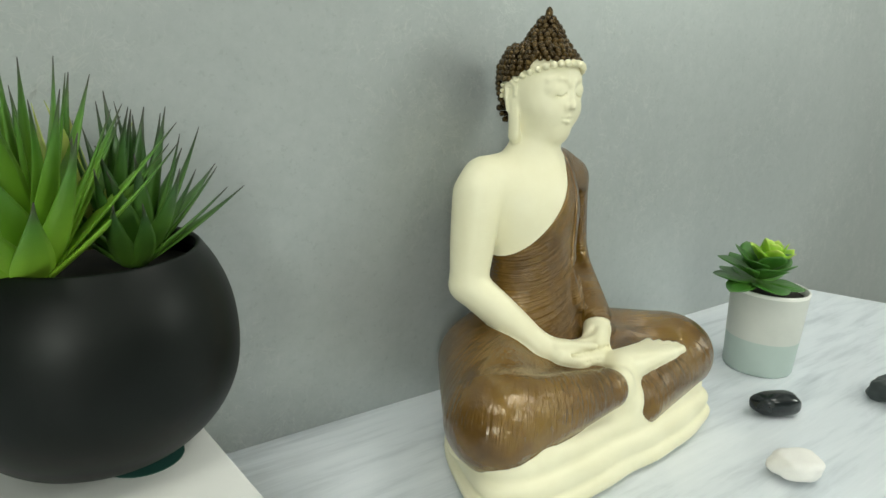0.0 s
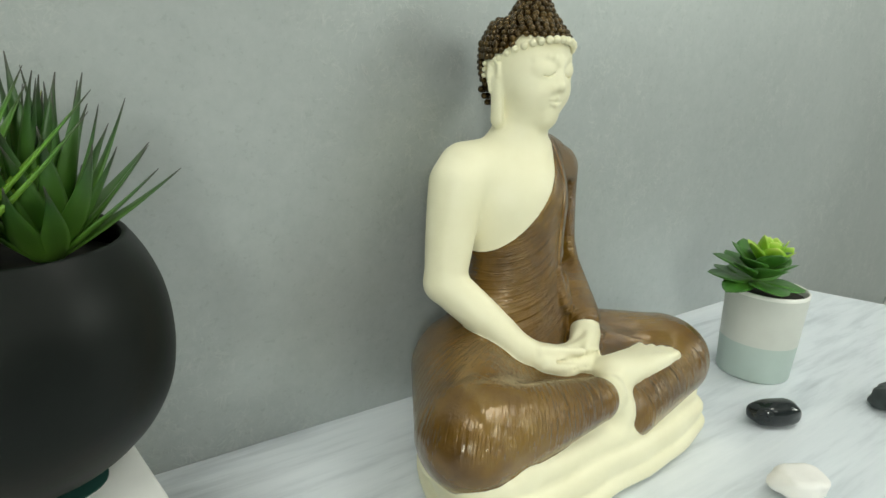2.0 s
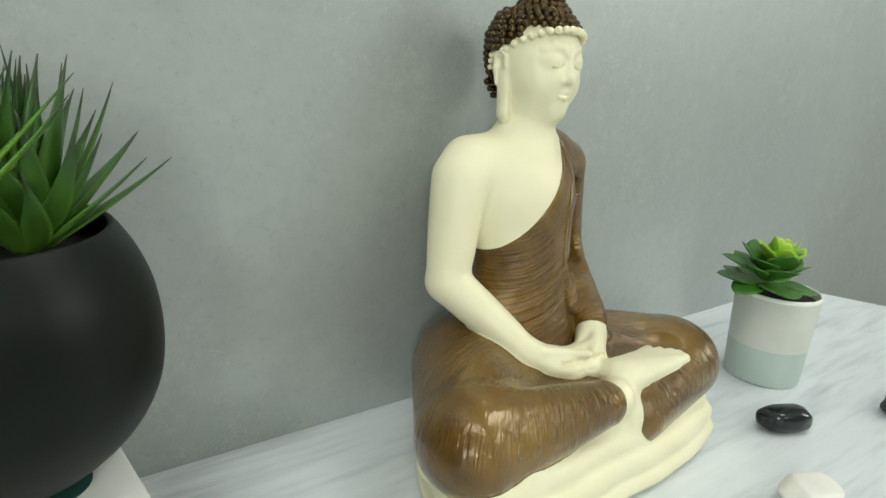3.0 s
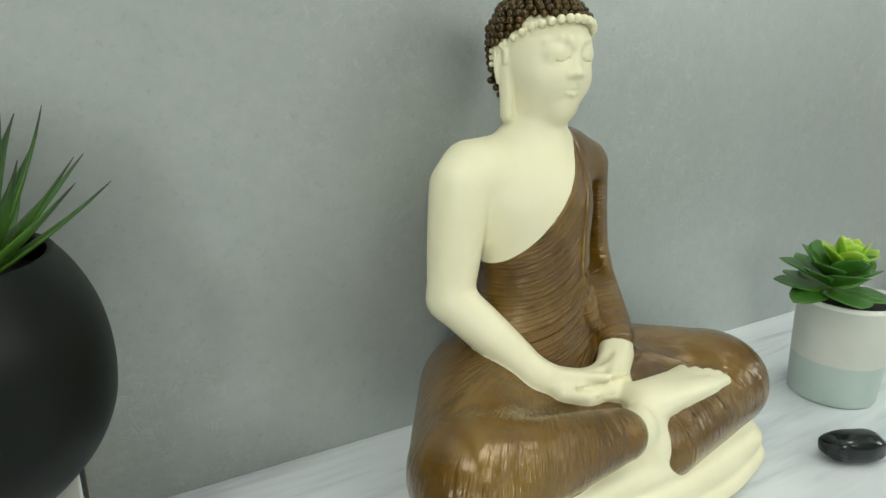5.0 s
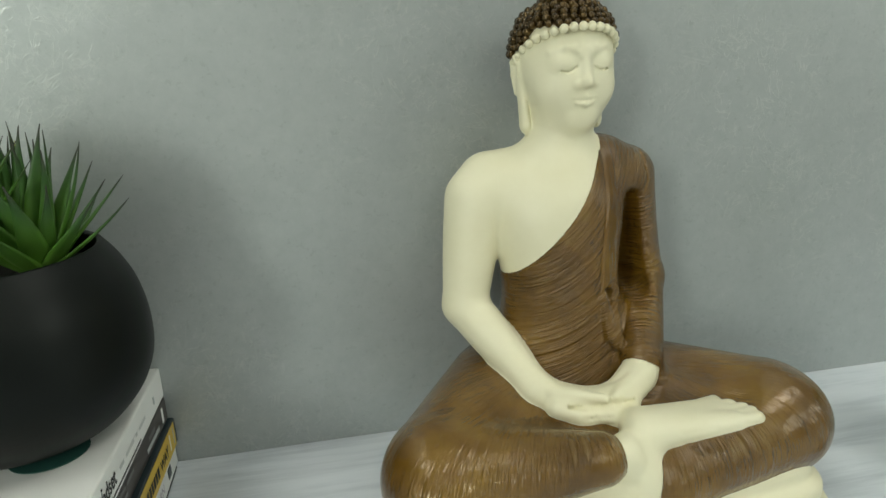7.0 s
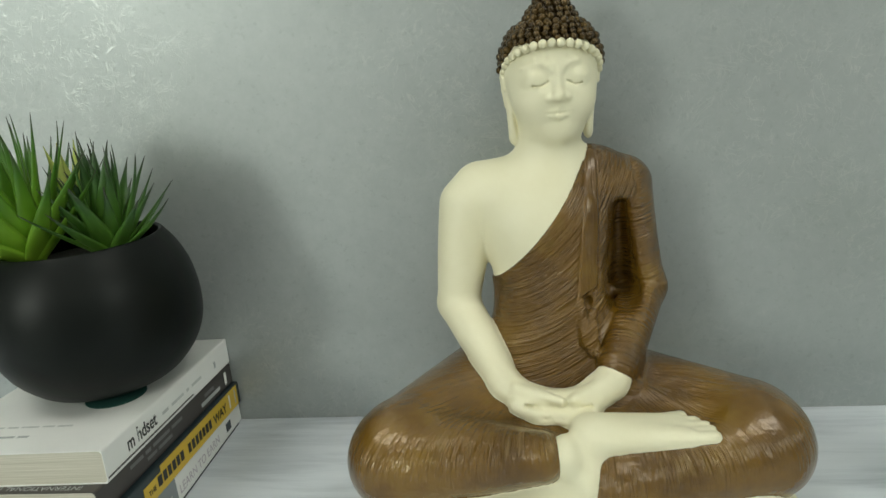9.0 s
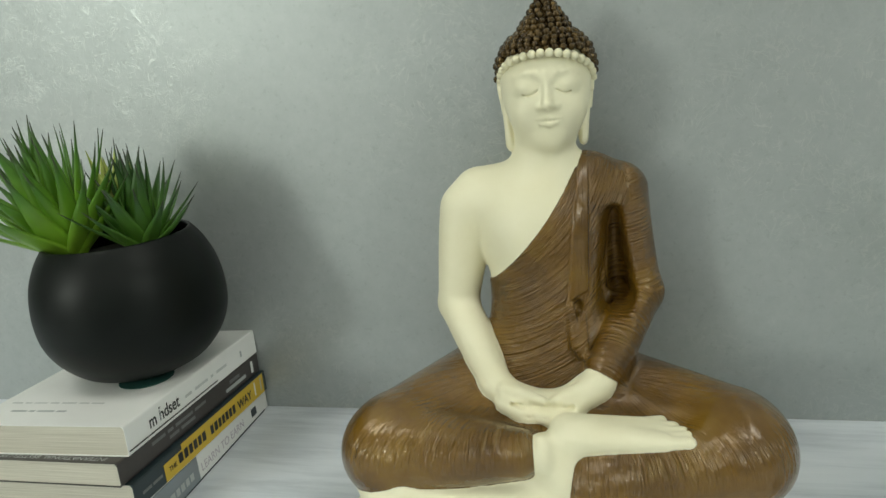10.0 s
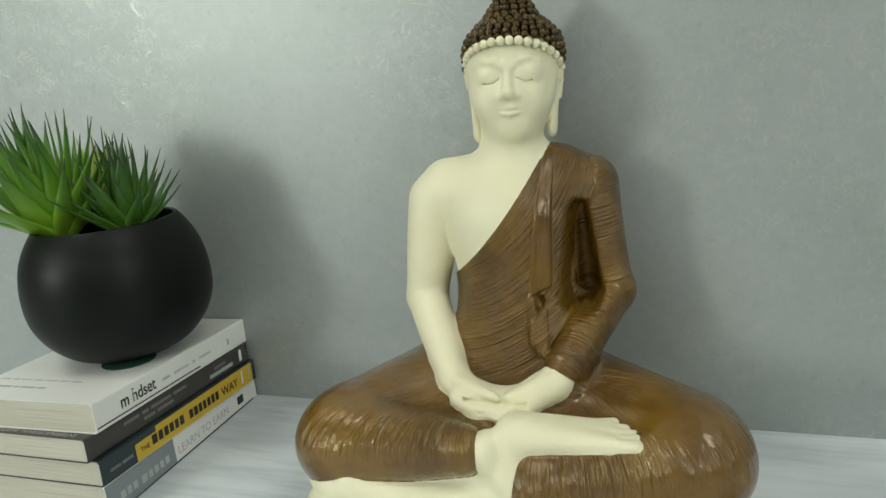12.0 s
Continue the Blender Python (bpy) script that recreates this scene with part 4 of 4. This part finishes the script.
# ---- small succulent in a two-tone cup ----
cup = tagged(new("potted_succulent"), "small green succulent in a white and pale sage round pot", "plant pot")
cup.matrix_world = pose(0.7730, 0.3050, 0.0) @ Matrix.Diagonal((0.945, 0.945, 1.07, 1))
SPLIT = 0.0355
part("lower_pot", lathe([(0, 0.0), (0.0345, 0.0), (0.0362, 0.0010), (0.0370, 0.0028), (0.0388, SPLIT)], 72), M_CUP_LOW, cup, "pale sage lower half", smooth=True)
part("upper_pot", lathe([(0.0388, SPLIT), (0.0408, 0.0820)], 72), M_CUP_TOP, cup, "off-white upper half", smooth=True)
part("rim", lathe([(0.0408, 0.0820), (0.0410, 0.0838), (0.0408, 0.0850), (0.0398, 0.0857), (0.0388, 0.0850), (0.0384, 0.0835), (0.0380, 0.0760)], 72), M_CUP_RIM, cup, "clean white rim", smooth=True)
part("soil", lathe([(0, 0.0810), (0.0382, 0.0780)], 40), M_SOIL, cup)


def succulent(parent, centre, crown, lean):
    """Rings of fleshy leaves; the young yellow-green ones grow round a crown of their own."""
    rnd = random.Random(5)
    rings = ((8, 2, 0.049, 0.035, 0.000, M_SUC), (7, 19, 0.044, 0.033, 0.006, M_SUC), (6, 36, 0.037, 0.029, 0.011, M_SUC),
             (6, 40, 0.030, 0.024, 0.014, M_SUC_LIGHT), (5, 60, 0.026, 0.019, 0.017, M_SUC_LIGHT), (3, 78, 0.021, 0.013, 0.019, M_SUC_LIGHT))
    for ring, (count, up, size, width, lift, material) in enumerate(rings):
        middle = centre if ring < 3 else crown
        for j in range(count):
            data = leaf_mesh(size * rnd.uniform(0.88, 1.1), width * rnd.uniform(0.9, 1.1), 0.0044, rnd.uniform(-0.10, 0.30), rnd.uniform(-0.12, 0.12), "leaf", material, 10, True, 0.26)
            ob = new("leaf", data)
            ob.parent = parent
            ob.matrix_basis = pose(*middle) @ pose(0, 0, 0, lean[0], lean[1], 0) @ pose(0, 0, lift, 0, 0, 360 * (j + 0.5 * (ring % 2)) / count + rnd.uniform(-10, 10)) @ pose(0.003, 0, 0, 0, -up - rnd.uniform(-7, 7), 0)


succulent(cup, (-0.0175, 0.0075, 0.0905), (-0.0085, 0.0030, 0.0925), (3, 2))


# ---- loose stones ----
def stone(name, material, half, seed, rough, label, at, flat=0.6):
    bm = bmesh.new()
    bmesh.ops.create_icosphere(bm, subdivisions=4, radius=1)
    for v in bm.verts:
        p = v.co.copy()
        p = Vector([math.copysign(abs(c) ** flat, c) for c in p])
        bend = noise.noise(p * 0.9 + Vector((seed * 7.1, 0, 0))) * rough + noise.noise(p * 2.3 + Vector((0, seed * 3.3, 0))) * rough * 0.3
        p *= 0.86 + bend
        v.co = (p.x * half[0], p.y * half[1], p.z * half[2])
    low = min(v.co.z for v in bm.verts)
    bmesh.ops.translate(bm, vec=(0, 0, -low), verts=bm.verts)
    ob = part(name, bm, material, smooth=True)
    ob.matrix_world = at
    return tagged(ob, label, "stone", "decorative stones")


stone("stone", M_STONE_BLACK, (0.0285, 0.0150, 0.0128), 1, 0.10, "glossy polished black oval stone on the table", pose(0.6830, 0.2370, 0.0, 0, 0, -24), 0.78)
stone("stone", M_STONE_GREY, (0.022, 0.019, 0.0145), 4, 0.30, "matt dark grey angular stone on the table", pose(0.8090, 0.1890, 0.0, 0, 0, 10))
stone("stone", M_STONE_WHITE, (0.0222, 0.0172, 0.0125), 6, 0.22, "smooth white angular pebble on the table", pose(0.5930, 0.1755, 0.0, 0, 0, -35), 0.75)
